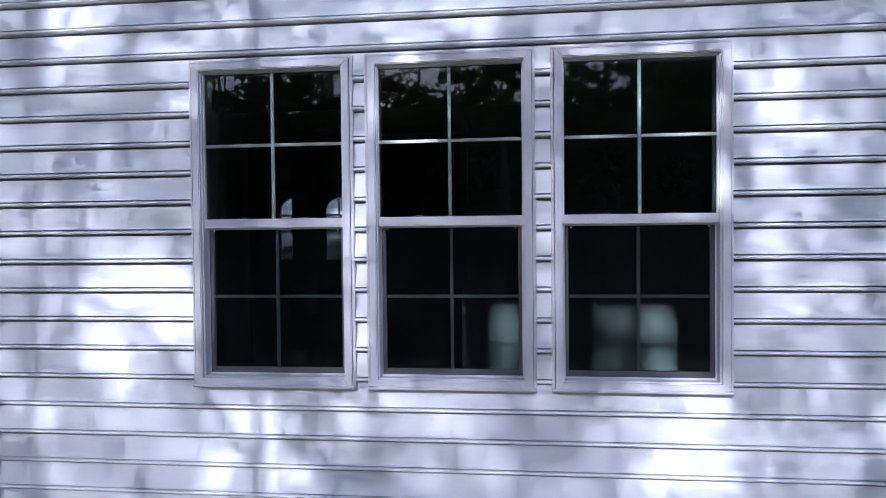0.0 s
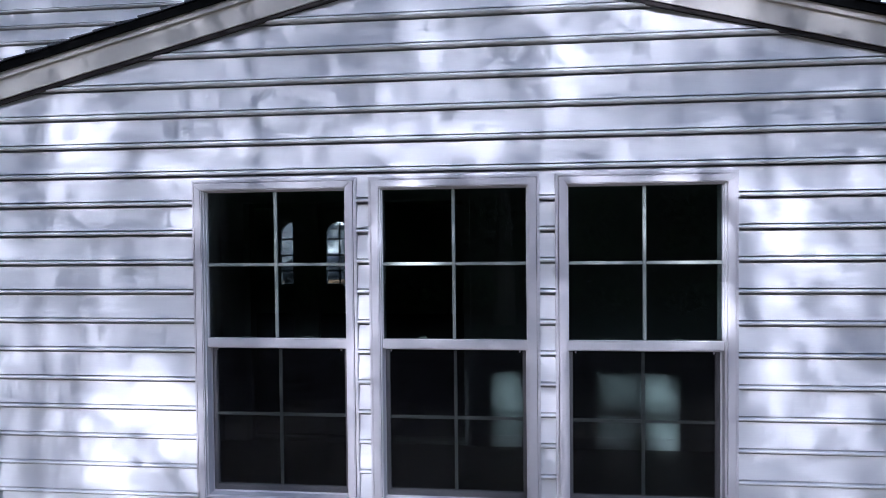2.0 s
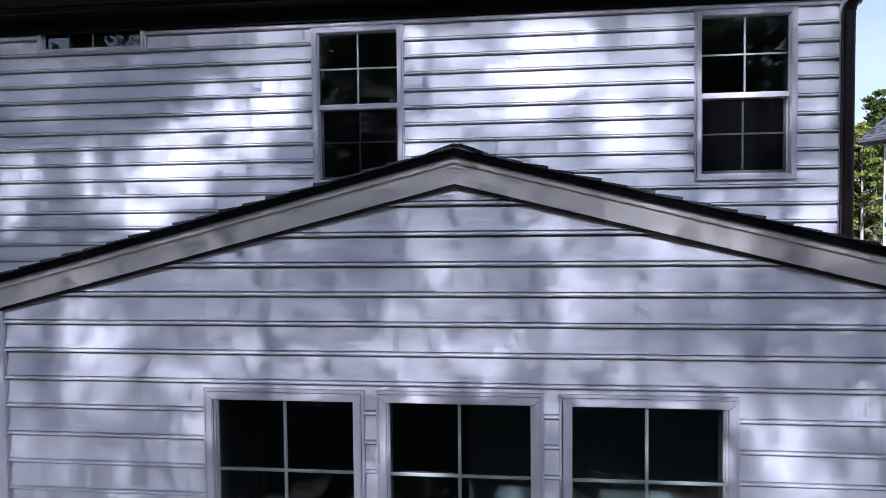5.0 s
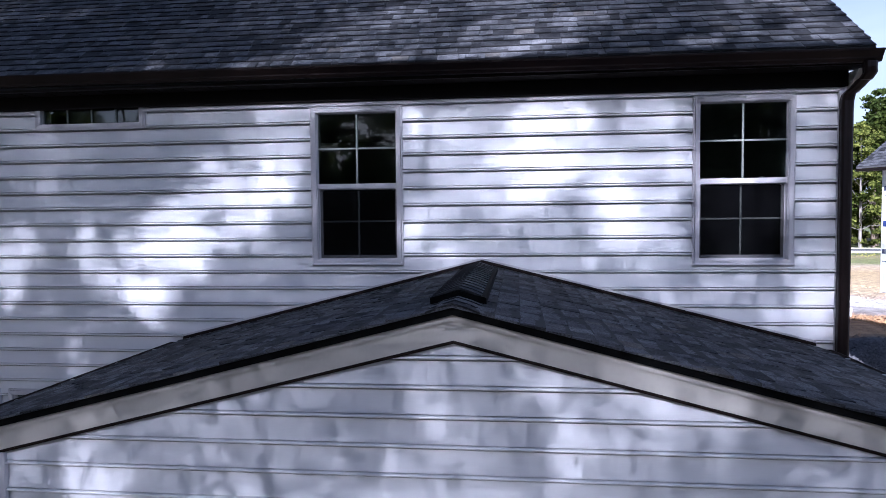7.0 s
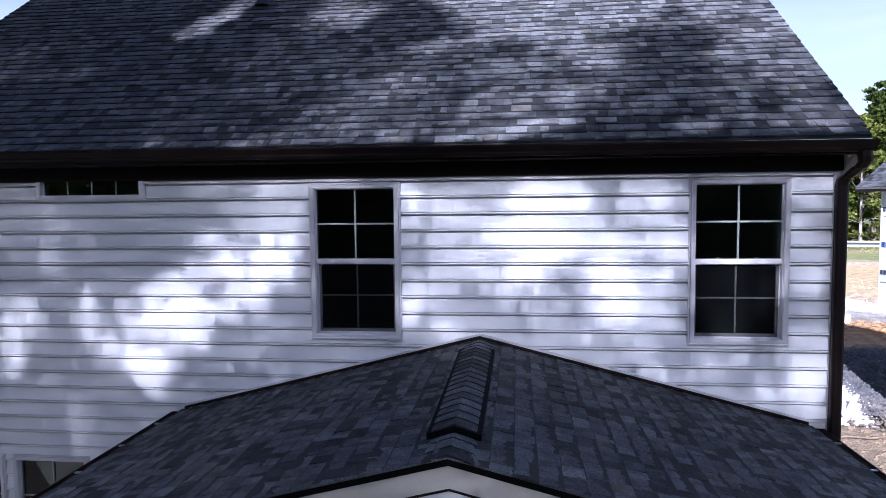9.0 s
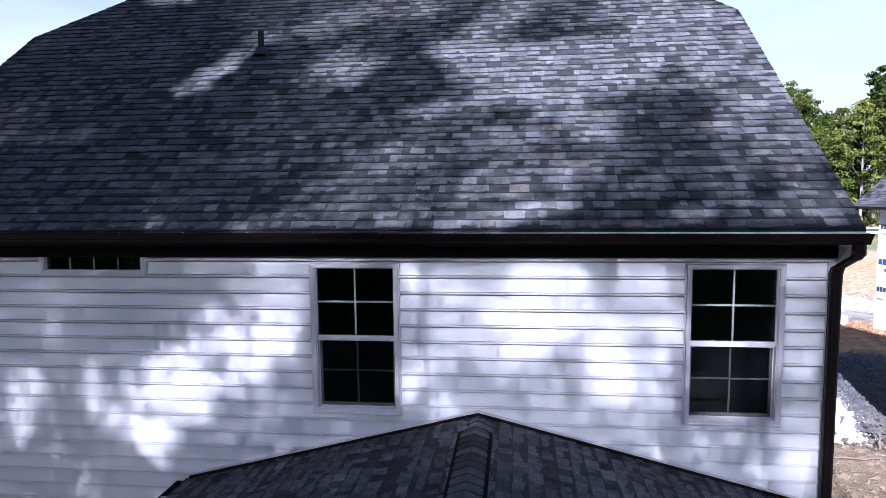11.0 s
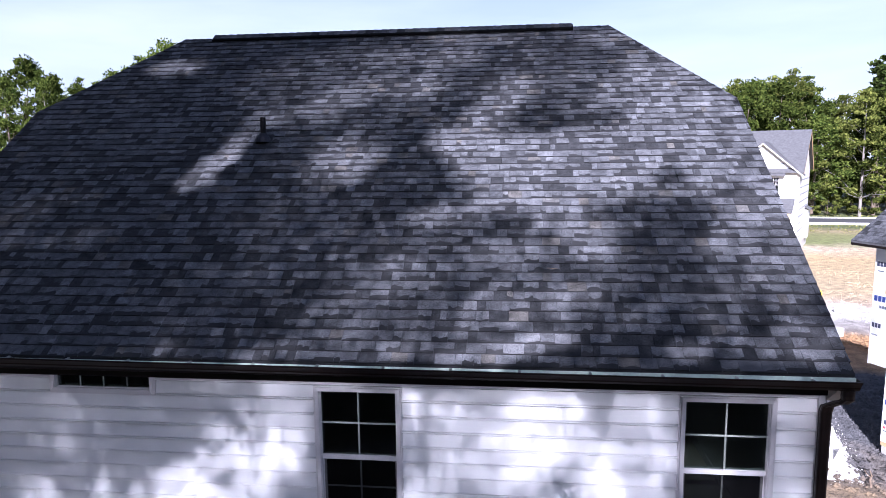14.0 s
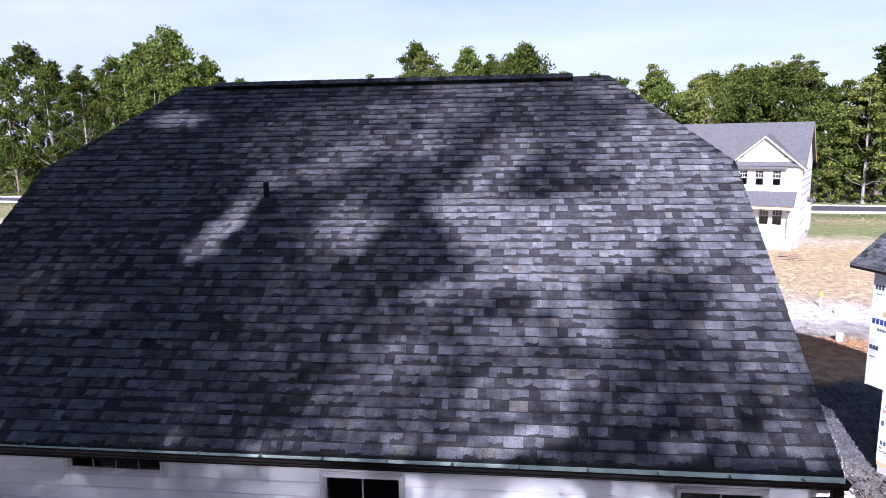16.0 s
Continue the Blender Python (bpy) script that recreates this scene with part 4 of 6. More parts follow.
# ---- sunroom roof ----
SR_TOP, SR_FALL, SR_X, SR_Y0, SR_Y1 = 3.952, 0.2525, 3.28, -0.095, 3.085
roof_sun = thing("roof_sunroom", "low charcoal shingle gable roof over the sunroom", "roof", kind="structure")
for s in (-1, 1):
    deck = [(0, SR_Y0 + 0.02, SR_TOP - 0.012), (s * SR_X, SR_Y0 + 0.02, SR_TOP - 0.012 - SR_FALL * SR_X), (s * SR_X, SR_Y1, SR_TOP - 0.012 - SR_FALL * SR_X), (0, SR_Y1, SR_TOP - 0.012)]
    part("deck", prism(deck, (0, 0, -0.025)), FELT, roof_sun)
SL = math.hypot(1, SR_FALL)
SR_LEN = SR_X * SL
shingle_plane(roof_sun, (SR_X, SR_Y0, SR_TOP - 0.004 - SR_FALL * SR_X), (0, 1, 0), (-1, 0, SR_FALL), SR_LEN, lambda v: (0.0, SR_Y1 - SR_Y0 - 0.006), lambda u, v: u < 1.5 and v > 1.2, 33)
shingle_plane(roof_sun, (-SR_X, SR_Y1 - 0.006, SR_TOP - 0.004 - SR_FALL * SR_X), (0, -1, 0), (1, 0, SR_FALL), SR_LEN, lambda v: (0.0, SR_Y1 - SR_Y0 - 0.006), lambda u, v: u > 1.65 and v > 1.2, 34)
cap_run(roof_sun, (0, SR_Y0, SR_TOP), (0, 0.32, SR_TOP), (-1, 0, -SR_FALL), (1, 0, -SR_FALL), 0.155, EXPOSE, 0.010)
cap_run(roof_sun, (0, 2.60, SR_TOP), (0, SR_Y1 - 0.01, SR_TOP), (-1, 0, -SR_FALL), (1, 0, -SR_FALL), 0.155, EXPOSE, 0.010)
ridge_vent("ridge_vent", (0, 0.28, SR_TOP), (0, 2.62, SR_TOP), (-1, 0, -SR_FALL), (1, 0, -SR_FALL), 0.176, 0.042, 0.03, "short shingle-capped ridge vent on the sunroom roof")

for s in (-1, 1):
    def on(x, y, z):
        return (s * x, y, z - SR_FALL * x)
    top = SR_TOP - 0.037
    # rake: face board, crown strip, dark drip edge, soffit return
    part("fascia_board", prism([on(0, -0.045, top - 0.018), on(SR_X, -0.045, top - 0.018), on(SR_X, -0.045, top - 0.162), on(0, -0.045, top - 0.162)], (0, 0.022, 0)), RAKE,
         tagged(new("rake_trim"), "almond rake board along the sunroom gable", "trim", kind="structure"))
    part("crown_strip", prism([on(0, -0.062, top), on(SR_X, -0.062, top), on(SR_X, -0.062, top - 0.048), on(0, -0.062, top - 0.048)], (0, 0.05, 0)), RAKE,
         tagged(new("rake_crown"), "almond strip under the drip edge", "trim", kind="structure"))
    part("metal_strip", prism([on(0, SR_Y0 + 0.012, SR_TOP - 0.012), on(SR_X, SR_Y0 + 0.012, SR_TOP - 0.012), on(SR_X, SR_Y0 + 0.012, SR_TOP - 0.052), on(0, SR_Y0 + 0.012, SR_TOP - 0.052)], (0, 0.02, 0)), VENT,
         tagged(new("drip_edge"), "dark drip edge along the sunroom gable", "trim", kind="structure"))
    part("strip", prism([on(0, -0.034, top - 0.1625), on(SR_X, -0.034, top - 0.1625), on(SR_X, -0.034, top - 0.183), on(0, -0.034, top - 0.183)], (0, 0.03, 0)), BROWN,
         tagged(new("rake_channel"), "dark channel under the almond rake board", "trim", kind="structure"))
    part("panel", prism([on(W2, -0.02, SR_TOP - 0.05), on(SR_X - 0.02, -0.02, SR_TOP - 0.05), on(SR_X - 0.02, -0.02, SR_TOP - 0.19), on(W2, -0.02, SR_TOP - 0.19)], (0, 3.08, 0)), RAKE,
         tagged(new("side_soffit"), "almond boxed side eave of the sunroom", "soffit", kind="structure"))
    # where the roof meets the house wall: dark flashing below, white channel above
    end = 3.235
    flash = tagged(new("wall_flashing"), "dark step flashing where the sunroom roof meets the wall", "flashing", kind="structure")
    part("strip", prism([on(0, 3.052, SR_TOP + 0.010), on(end, 3.052, SR_TOP + 0.010), on(end, 3.052, SR_TOP + 0.042), on(0, 3.052, SR_TOP + 0.042)], (0, 0.014, 0)), BROWN, flash)
    chan = tagged(new("wall_channel"), "white siding channel above the roof flashing", "trim", kind="structure")
    part("strip", prism([on(0, 3.054, SR_TOP + 0.043), on(end, 3.054, SR_TOP + 0.043), on(end, 3.054, SR_TOP + 0.062), on(0, 3.054, SR_TOP + 0.062)], (0, 0.034, 0)), TRIM, chan)
    zg = SR_TOP - SR_FALL * SR_X - 0.01
    k_gutter("gutter", (s * (SR_X - 0.02), -0.06, zg), (s * (SR_X - 0.02), 3.06, zg), (s, 0, 0), "dark gutter along the sunroom eave", 5, BROWN)

# ---- trees ----
def leaf_cloud(points, sizes, rng):
    """Vertices and faces of one small folded leaf at each point, turned at random."""
    n = len(points)
    a = rng.normal(size=(n, 3))
    a /= np.linalg.norm(a, axis=1, keepdims=True)
    b = np.cross(a, rng.normal(size=(n, 3)))
    b /= np.linalg.norm(b, axis=1, keepdims=True)
    a, b = a * sizes[:, None], b * sizes[:, None] * 0.62
    verts = np.stack([points - a, points - 0.1 * a + b, points + a, points - 0.1 * a - b], 1).reshape(-1, 3)
    faces = np.arange(4 * n).reshape(-1, 4)
    return verts, faces


def crown_mesh(name, points, sizes, mat, rng):
    verts, faces = leaf_cloud(points, sizes, rng)
    mesh = bpy.data.meshes.new(name)
    mesh.from_pydata(verts.tolist(), [], faces.tolist())
    mesh.materials.append(mat)
    return mesh


def limb(rng, start, tip, r0, r1, n=5, wobble=0.12):
    start, tip = Vector(start), Vector(tip)
    pts = []
    for k in range(n):
        f = k / (n - 1)
        p = start.lerp(tip, f)
        w = wobble * (tip - start).length * math.sin(math.pi * f)
        pts.append(p + Vector(rng.normal(size=3)) * w * 0.5 + Vector((0, 0, w * 0.4)))
    return pts, [r0 + (r1 - r0) * k / (n - 1) for k in range(n)]


def lumpy_points(rng, lumps, each, spread):
    out = []
    for c, r in lumps:
        p = rng.normal(size=(each, 3))
        p /= np.linalg.norm(p, axis=1, keepdims=True)
        p *= (r * np.abs(rng.normal(0.72, 0.28, size=(each, 1)))) * np.array([1, 1, spread])
        out.append(p + np.array(c))
    return np.concatenate(out)


def broad_tree(name, seed, height, crown_low, width, lumps, each, leaf, mat, bark, label):
    """A tapered trunk with limbs that each carry clumps of leaves."""
    rng = np.random.default_rng(seed)
    tree = thing(name, label, "tree", group="trees at the edge of the wood")
    bm = bmesh.new()
    lean = rng.normal(size=2) * 0.5
    trunk = [(lean[0] * f * f, lean[1] * f * f, height * 0.9 * f - (0.2 if f == 0 else 0)) for f in (0, 0.2, 0.45, 0.7, 1.0)]
    r0 = height * 0.0105
    add_tube(bm, trunk, [r0 * 1.25, r0, r0 * 0.8, r0 * 0.55, r0 * 0.12], 7)
    balls = []
    shape = rng.uniform(0.7, 1.15)
    for k in range(lumps):
        f = (k + 0.5) / lumps
        zc = crown_low + (height - crown_low) * f
        belly = math.sin(math.pi * min(1, (0.18 + 0.82 * f) ** 0.85)) ** 0.7
        ang = k * 2.4 + rng.uniform(-0.5, 0.5)
        rad = width * belly * rng.uniform(0.3, 1.25) * (shape if k % 3 else 1.0)
        c = np.array([math.cos(ang) * rad + lean[0] * f, math.sin(ang) * rad + lean[1] * f, zc + rng.uniform(-0.5, 0.5)])
        balls.append((c, rng.uniform(0.45, 1.15) * width * 0.23))
        if k % 2 == 0:
            z0 = max(crown_low * 0.75, zc - rad * 0.8)
            g = min(1.0, z0 / (height * 0.9))
            pts, rr = limb(rng, (lean[0] * g * g, lean[1] * g * g, z0), c, r0 * 0.26 * (1.1 - g), 0.012)
            add_tube(bm, pts, rr, 5, False)
    part("trunk", bm, bark, tree)
    pts = lumpy_points(rng, balls, each, 0.62)
    sizes = rng.uniform(0.6, 1.3, size=len(pts)) * leaf
    ob = new("crown", crown_mesh("crown", pts, sizes, mat, rng))
    ob.parent = tree
    return tree


def pine_tree(name, seed, height, bare, width, label):
    rng = np.random.default_rng(seed)
    tree = thing(name, label, "tree", group="trees at the edge of the wood")
    bm = bmesh.new()
    r0 = height * 0.0115
    add_tube(bm, [(0, 0, -0.2), (0.05, 0, height * 0.3), (0.1, 0.05, height * 0.65), (0.05, 0, height * 0.97)], [r0 * 1.15, r0, r0 * 0.7, r0 * 0.1], 8)
    clumps = []
    for k in range(34):
        f = (k + rng.uniform(0, 0.8)) / 34
        z = bare + (height - bare) * f
        ang, reach = k * 2.2 + rng.uniform(-0.5, 0.5), width * (1 - 0.75 * f) * rng.uniform(0.55, 1.1)
        tip = (math.cos(ang) * reach, math.sin(ang) * reach, z + 0.25 * reach)
        pts, rr = limb(rng, (0.05, 0, z), tip, 0.055, 0.012, 4, 0.06)
        add_tube(bm, pts, rr, 4, False)
        for g in (0.5, 0.75, 1.0):
            clumps.append((np.array([tip[0] * g, tip[1] * g, z + 0.25 * reach * g + 0.15]), rng.uniform(0.5, 0.9)))
    part("trunk", bm, BARK, tree)
    pts = lumpy_points(rng, clumps, 42, 0.5)
    ob = new("crown", crown_mesh("crown", pts, rng.uniform(0.16, 0.32, size=len(pts)), NEEDLE, rng))
    ob.parent = tree
    return tree


WOOD = [
    broad_tree("oak_tree", 1, 17.5, 3.5, 5.4, 74, 135, 0.19, LEAF, BARK, "tall oak with a dense green crown"),
    broad_tree("tulip_tree", 2, 19.5, 5.5, 4.3, 66, 135, 0.18, LEAF_OLIVE, PALE_BARK, "tall slender tree with a pale trunk and olive leaves"),
    broad_tree("maple_tree", 3, 16.0, 2.5, 5.8, 78, 135, 0.19, LEAF, BARK, "spreading maple with a full green crown"),
    broad_tree("birch_tree", 4, 15.5, 3.0, 3.8, 56, 120, 0.17, LEAF_OLIVE, PALE_BARK, "thin pale-barked tree with loose foliage"),
    broad_tree("gum_tree", 5, 20.5, 6.0, 4.9, 66, 135, 0.18, LEAF, PALE_BARK, "high straight tree with an open green crown"),
]
PINES = [pine_tree("pine_tree", 6, 21.0, 9.0, 4.2, "tall pine with a bare reddish trunk and layered boughs")]
SHRUB = broad_tree("shrub", 9, 3.6, 0.4, 2.2, 22, 90, 0.17, LEAF_OLIVE, BARK, "leafy shrub at the foot of the wood")


def plant(kind, x, y, turn, size, flat=1.0):
    m = pose(x, y, -0.08, 0, 0, turn) @ Matrix.Diagonal((size * flat, size * flat, size, 1))
    ob = copy_thing(kind, m)
    ob.matrix_basis = m
    return ob


# the wood's skyline as seen along the street: bearing (x over y) and height (rise over run from the roof's level)
BEARING = [-0.95, -0.83, -0.77, -0.73, -0.69, -0.65, -0.59, -0.53, -0.49, -0.48, -0.46, -0.43, -0.40, -0.385, -0.22, -0.205, -0.17, -0.13, -0.10, -0.05, 0.0, 0.06, 0.08, 0.13, 0.2, 0.26, 0.32, 0.42, 0.44, 0.47, 0.5, 0.9]
RISE = [0.131, 0.126, 0.131, 0.131, 0.091, 0.111, 0.138, 0.146, 0.136, 0.091, 0.111, 0.121, 0.101, 0.071, 0.071, 0.121, 0.136, 0.131, 0.116, 0.121, 0.129, 0.116, 0.081, 0.087, 0.082, 0.091, 0.095, 0.085, 0.062, 0.077, 0.097, 0.107]


def wood_line():
    rng = random.Random(77)
    tall = dict(zip((k.name for k in WOOD), (17.5, 19.5, 16.0, 15.5, 20.5)))
    for row, (off, gap) in enumerate(((9.0, 5.2), (15.0, 5.6), (22.5, 6.4), (31.0, 7.4))):
        x = -100.0
        while x < 92:
            x += gap * rng.uniform(0.65, 1.35) * (1.0 if -82 < x < 64 else 1.7)
            y = 83.6 - 0.16 * x + off + rng.uniform(-2.4, 2.4)
            far = math.hypot(x - 0.4, y + 3.6)
            rise = min(np.interp((x - 0.4) / (y + 3.6) + d, BEARING, RISE) for d in (-0.03, 0.0, 0.03))
            height = (9.26 + rise * far) * (rng.uniform(0.93, 1.03) if row == 1 or row == 2 else rng.uniform(0.78, 0.97))
            kind = min(rng.sample(WOOD, 2), key=lambda k: abs(tall[k.name] - height))
            size = height / tall[kind.name]
            plant(kind, x, y, rng.uniform(0, 360), size, min(1.25, max(0.85, 1.0 / size)) * rng.uniform(0.9, 1.1))
    for k in range(46):
        x = -112 + 4.9 * k + rng.uniform(-1.5, 1.5)
        plant(SHRUB, x, 83.6 - 0.16 * x + 7.2 + rng.uniform(-1, 1.2), rng.uniform(0, 360), rng.uniform(0.6, 1.25))
    for k in range(60):
        x = -115 + 3.9 * k + rng.uniform(-1.5, 1.5)
        plant(SHRUB, x, 83.6 - 0.16 * x + 14 + rng.uniform(-2, 8), rng.uniform(0, 360), rng.uniform(1.1, 1.7))
    for k in range(22):
        x = -118 + 4.4 * k + rng.uniform(-1.5, 1.5)
        plant(WOOD[(2, 0)[k % 2]], x, 83.6 - 0.16 * x + 12 + rng.uniform(-2, 6), rng.uniform(0, 360), rng.uniform(0.5, 0.66), 1.25)
    for x, y, s in ((45.5, 86.0, 0.93), (49.5, 88.0, 1.0)):
        plant(PINES[0], x, y, rng.uniform(0, 360), s)


wood_line()
for ob, x, y in zip(WOOD + PINES + [SHRUB], (-60, -52, -44, -36, -28, 56, -70), (130, 131, 128, 127, 126, 97, 112)):
    ob.matrix_basis = pose(x, y, -0.08)

# ---- the wood out of view behind the plot, its leaves laid to dapple the house ----
# Light and shade that the leaves are laid to cast on the upright plane y = 0: x, z, half width, half height, turn,
# share of the sun.
PATCHES = [(0.82, 2.34, 0.16, 0.18, 0, 0.41), (0.81, 1.95, 0.13, 0.19, 1, 0.23), (1.26, 2.23, 0.15, 0.25, 0, 0.9), (1.28, 1.93, 0.13, 0.14, 1, 0.9), (-0.2, 2.28, 0.12, 0.23, 0, 0.72), (-0.23, 1.94, 0.11, 0.17, 1, 0.45), (2.02, 6.43, 0.36, 0.65, 0, 0.5)]
FRONT = [(-2.16, 2.9, 0.21, 0.11, -3, 0.25), (-2.17, 2.55, 0.21, 0.12, -2, 0.25), (-1.55, 2.64, 0.2, 0.13, -2, 0.14), (-1.51, 2.28, 0.15, 0.2, -2, 0.17), (-2.04, 2.02, 0.14, 0.08, -1, 0.12), (-2.48, 1.69, 0.27, 0.12, -1, 0.14), (-2.08, 1.75, 0.25, 0.07, -1, 0.12), (-2.59, 1.51, 0.15, 0.1, 0, 0.17), (-1.98, 1.5, 0.32, 0.08, 0, 0.15), (-1.81, 1.32, 0.35, 0.12, 0, 0.28), (-2.49, 1.24, 0.16, 0.07, 0, 0.19), (-1.87, 1.1, 0.38, 0.11, 0, 0.31), (-2.61, 1.0, 0.11, 0.1, 0, 0.15), (-2.0, 0.84, 0.19, 0.12, 1, 0.31), (-1.56, 1.0, 0.09, 0.14, 0, 0.25), (-2.65, 0.66, 0.15, 0.1, 1, 0.25)]
FRONT_B = [(-2.58, 0.49, 0.15, 0.08, 1, 0.22), (-1.9, 0.5, 0.18, 0.13, 1, 0.22), (-1.17, 0.48, 0.2, 0.11, 1, 0.26), (-1.65, 0.31, 0.14, 0.09, 1, 0.19), (-1.17, 0.2, 0.34, 0.13, 2, 0.26), (-2.37, 0.16, 0.16, 0.07, 2, 0.14), (-0.63, 0.54, 0.13, 0.09, 1, 0.17), (-0.08, 0.68, 0.3, 0.09, 1, 0.28), (0.01, 0.52, 0.24, 0.07, 1, 0.22), (-0.16, 0.65, 0.04, 0.13, 9, 0.05), (0.2, 0.23, 0.13, 0.09, 2, 0.14), (0.88, 0.49, 0.13, 0.06, 1, 0.17), (1.27, 0.64, 0.32, 0.11, 1, 0.28), (1.35, 0.45, 0.38, 0.12, 1, 0.31), (1.31, 0.24, 0.35, 0.12, 2, 0.31), (1.64, 0.2, 0.16, 0.09, 2, 0.2)]
FRONT_C = [(2.1, 0.31, 0.17, 0.06, 2, 0.15), (1.73, 2.45, 0.22, 0.12, -2, 0.29), (1.73, 2.21, 0.24, 0.1, -2, 0.29), (1.77, 2.06, 0.25, 0.09, -2, 0.28), (1.77, 1.89, 0.18, 0.11, -1, 0.23), (1.61, 1.8, 0.11, 0.09, -1, 0.22), (2.16, 2.5, 0.14, 0.09, -2, 0.17), (2.09, 2.17, 0.15, 0.09, -2, 0.15), (1.78, 1.7, 0.22, 0.08, -1, 0.19), (1.91, 1.5, 0.26, 0.07, -1, 0.19), (2.22, 1.5, 0.11, 0.08, -1, 0.19), (1.66, 1.47, 0.1, 0.08, 0, 0.22), (1.76, 1.23, 0.2, 0.08, 0, 0.22), (2.07, 1.23, 0.14, 0.1, 0, 0.15), (1.7, 1.02, 0.16, 0.06, 0, 0.17), (2.09, 1.88, 0.12, 0.07, -1, 0.14)]
FRONT_D = [(2.18, 0.88, 0.17, 0.08, 1, 0.12), (0.04, 2.67, 0.64, 0.12, -2, 0.15), (-0.28, 2.85, 0.22, 0.06, -3, 0.19), (1.12, 2.71, 0.32, 0.09, -3, 0.15), (-0.49, 1.3, 0.07, 0.58, 0, 0.19), (0.52, 1.36, 0.06, 0.37, 0, 0.14), (-1.52, 1.56, 0.1, 0.13, -1, 0.15)]
GABLE = [(-2.15, 2.89, 0.19, 0.13, -1, 0.17), (-2.14, 2.71, 0.18, 0.16, -1, 0.24), (-2.18, 2.55, 0.21, 0.09, 0, 0.16), (-2.13, 3.11, 0.18, 0.08, -1, 0.11), (-1.38, 2.72, 0.29, 0.09, -1, 0.16), (-1.55, 2.54, 0.1, 0.07, 0, 0.13), (-0.13, 3.39, 0.12, 0.1, -2, 0.17), (-0.1, 3.23, 0.19, 0.08, -2, 0.13), (0.11, 3.22, 0.14, 0.07, -2, 0.11), (-0.19, 3.05, 0.12, 0.09, -1, 0.18), (0.1, 3.04, 0.14, 0.06, -1, 0.11), (-0.04, 2.91, 0.28, 0.06, -1, 0.13), (-0.01, 2.75, 0.31, 0.08, -1, 0.21), (0.61, 3.43, 0.08, 0.13, -2, 0.22), (0.58, 3.27, 0.12, 0.08, -2, 0.13), (0.63, 3.17, 0.08, 0.09, -1, 0.21)]
GABLE_B = [(0.76, 3.18, 0.07, 0.14, -17, 0.21), (0.61, 3.03, 0.13, 0.06, -1, 0.16), (0.62, 2.88, 0.12, 0.07, -1, 0.16), (1.2, 3.44, 0.46, 0.09, -15, 0.24), (1.02, 3.26, 0.19, 0.07, -2, 0.16), (0.79, 3.52, 0.18, 0.04, -12, 0.16), (0.38, 3.37, 0.12, 0.09, -2, 0.11), (0.35, 3.01, 0.12, 0.06, -1, 0.11), (2.09, 3.1, 0.14, 0.05, -1, 0.14), (1.6, 2.76, 0.17, 0.06, -1, 0.11), (1.77, 2.57, 0.25, 0.05, 0, 0.13), (-0.65, 2.71, 0.45, 0.06, -1, 0.09), (1.14, 3.59, 0.2, 0.04, -15, 0.16), (2.04, 3.29, 0.19, 0.05, -15, 0.16), (-2.49, 3.18, 0.21, 0.05, 12, 0.11)]
WALL = [(0.22, 5.61, 1.33, 0.32, 0, 0.13), (0.11, 6.61, 1.32, 0.63, -1, 0.2), (-5.25, 6.64, 0.06, 0.39, -1, 0.14), (-5.15, 6.98, 0.2, 0.06, -1, 0.08), (-5.76, 5.6, 0.18, 0.38, 0, 0.24), (-5.55, 5.92, 0.15, 0.2, 0, 0.22), (-5.43, 6.82, 0.2, 0.1, -1, 0.08), (-4.88, 5.87, 0.16, 0.25, 0, 0.3), (-4.72, 5.58, 0.23, 0.16, 0, 0.28), (-5.0, 4.59, 0.09, 0.32, 1, 0.14), (-4.24, 5.86, 0.23, 0.16, 0, 0.36), (-3.88, 5.99, 0.35, 0.34, 0, 0.38), (-4.15, 5.43, 0.31, 0.25, 1, 0.4), (-3.77, 5.74, 0.28, 0.23, 0, 0.34), (-4.11, 5.16, 0.17, 0.14, 1, 0.32), (-3.42, 6.09, 0.35, 0.23, 0, 0.36)]
WALL_B = [(-3.58, 6.29, 0.25, 0.23, 0, 0.34), (-3.87, 6.23, 0.29, 0.13, 0, 0.24), (-3.1, 6.41, 0.36, 0.27, 0, 0.4), (-2.79, 6.55, 0.3, 0.25, -1, 0.4), (-3.22, 6.72, 0.32, 0.11, -1, 0.36), (-3.05, 6.12, 0.28, 0.17, 0, 0.28), (-2.6, 6.79, 0.28, 0.18, -1, 0.24), (-2.52, 7.05, 0.22, 0.17, -1, 0.18), (-2.71, 7.28, 0.46, 0.07, -1, 0.18), (-2.96, 7.06, 0.25, 0.11, -1, 0.18), (-4.14, 5.57, 0.09, 0.06, 0, 0.04), (-3.45, 6.57, 0.11, 0.07, -1, 0.06), (-3.43, 6.15, 0.14, 0.09, 0, 0.08), (-3.53, 6.8, 0.1, 0.05, -1, 0.1), (-4.33, 6.04, 0.07, 0.09, 0, 0.12), (-2.22, 7.31, 0.36, 0.08, -1, 0.24)]
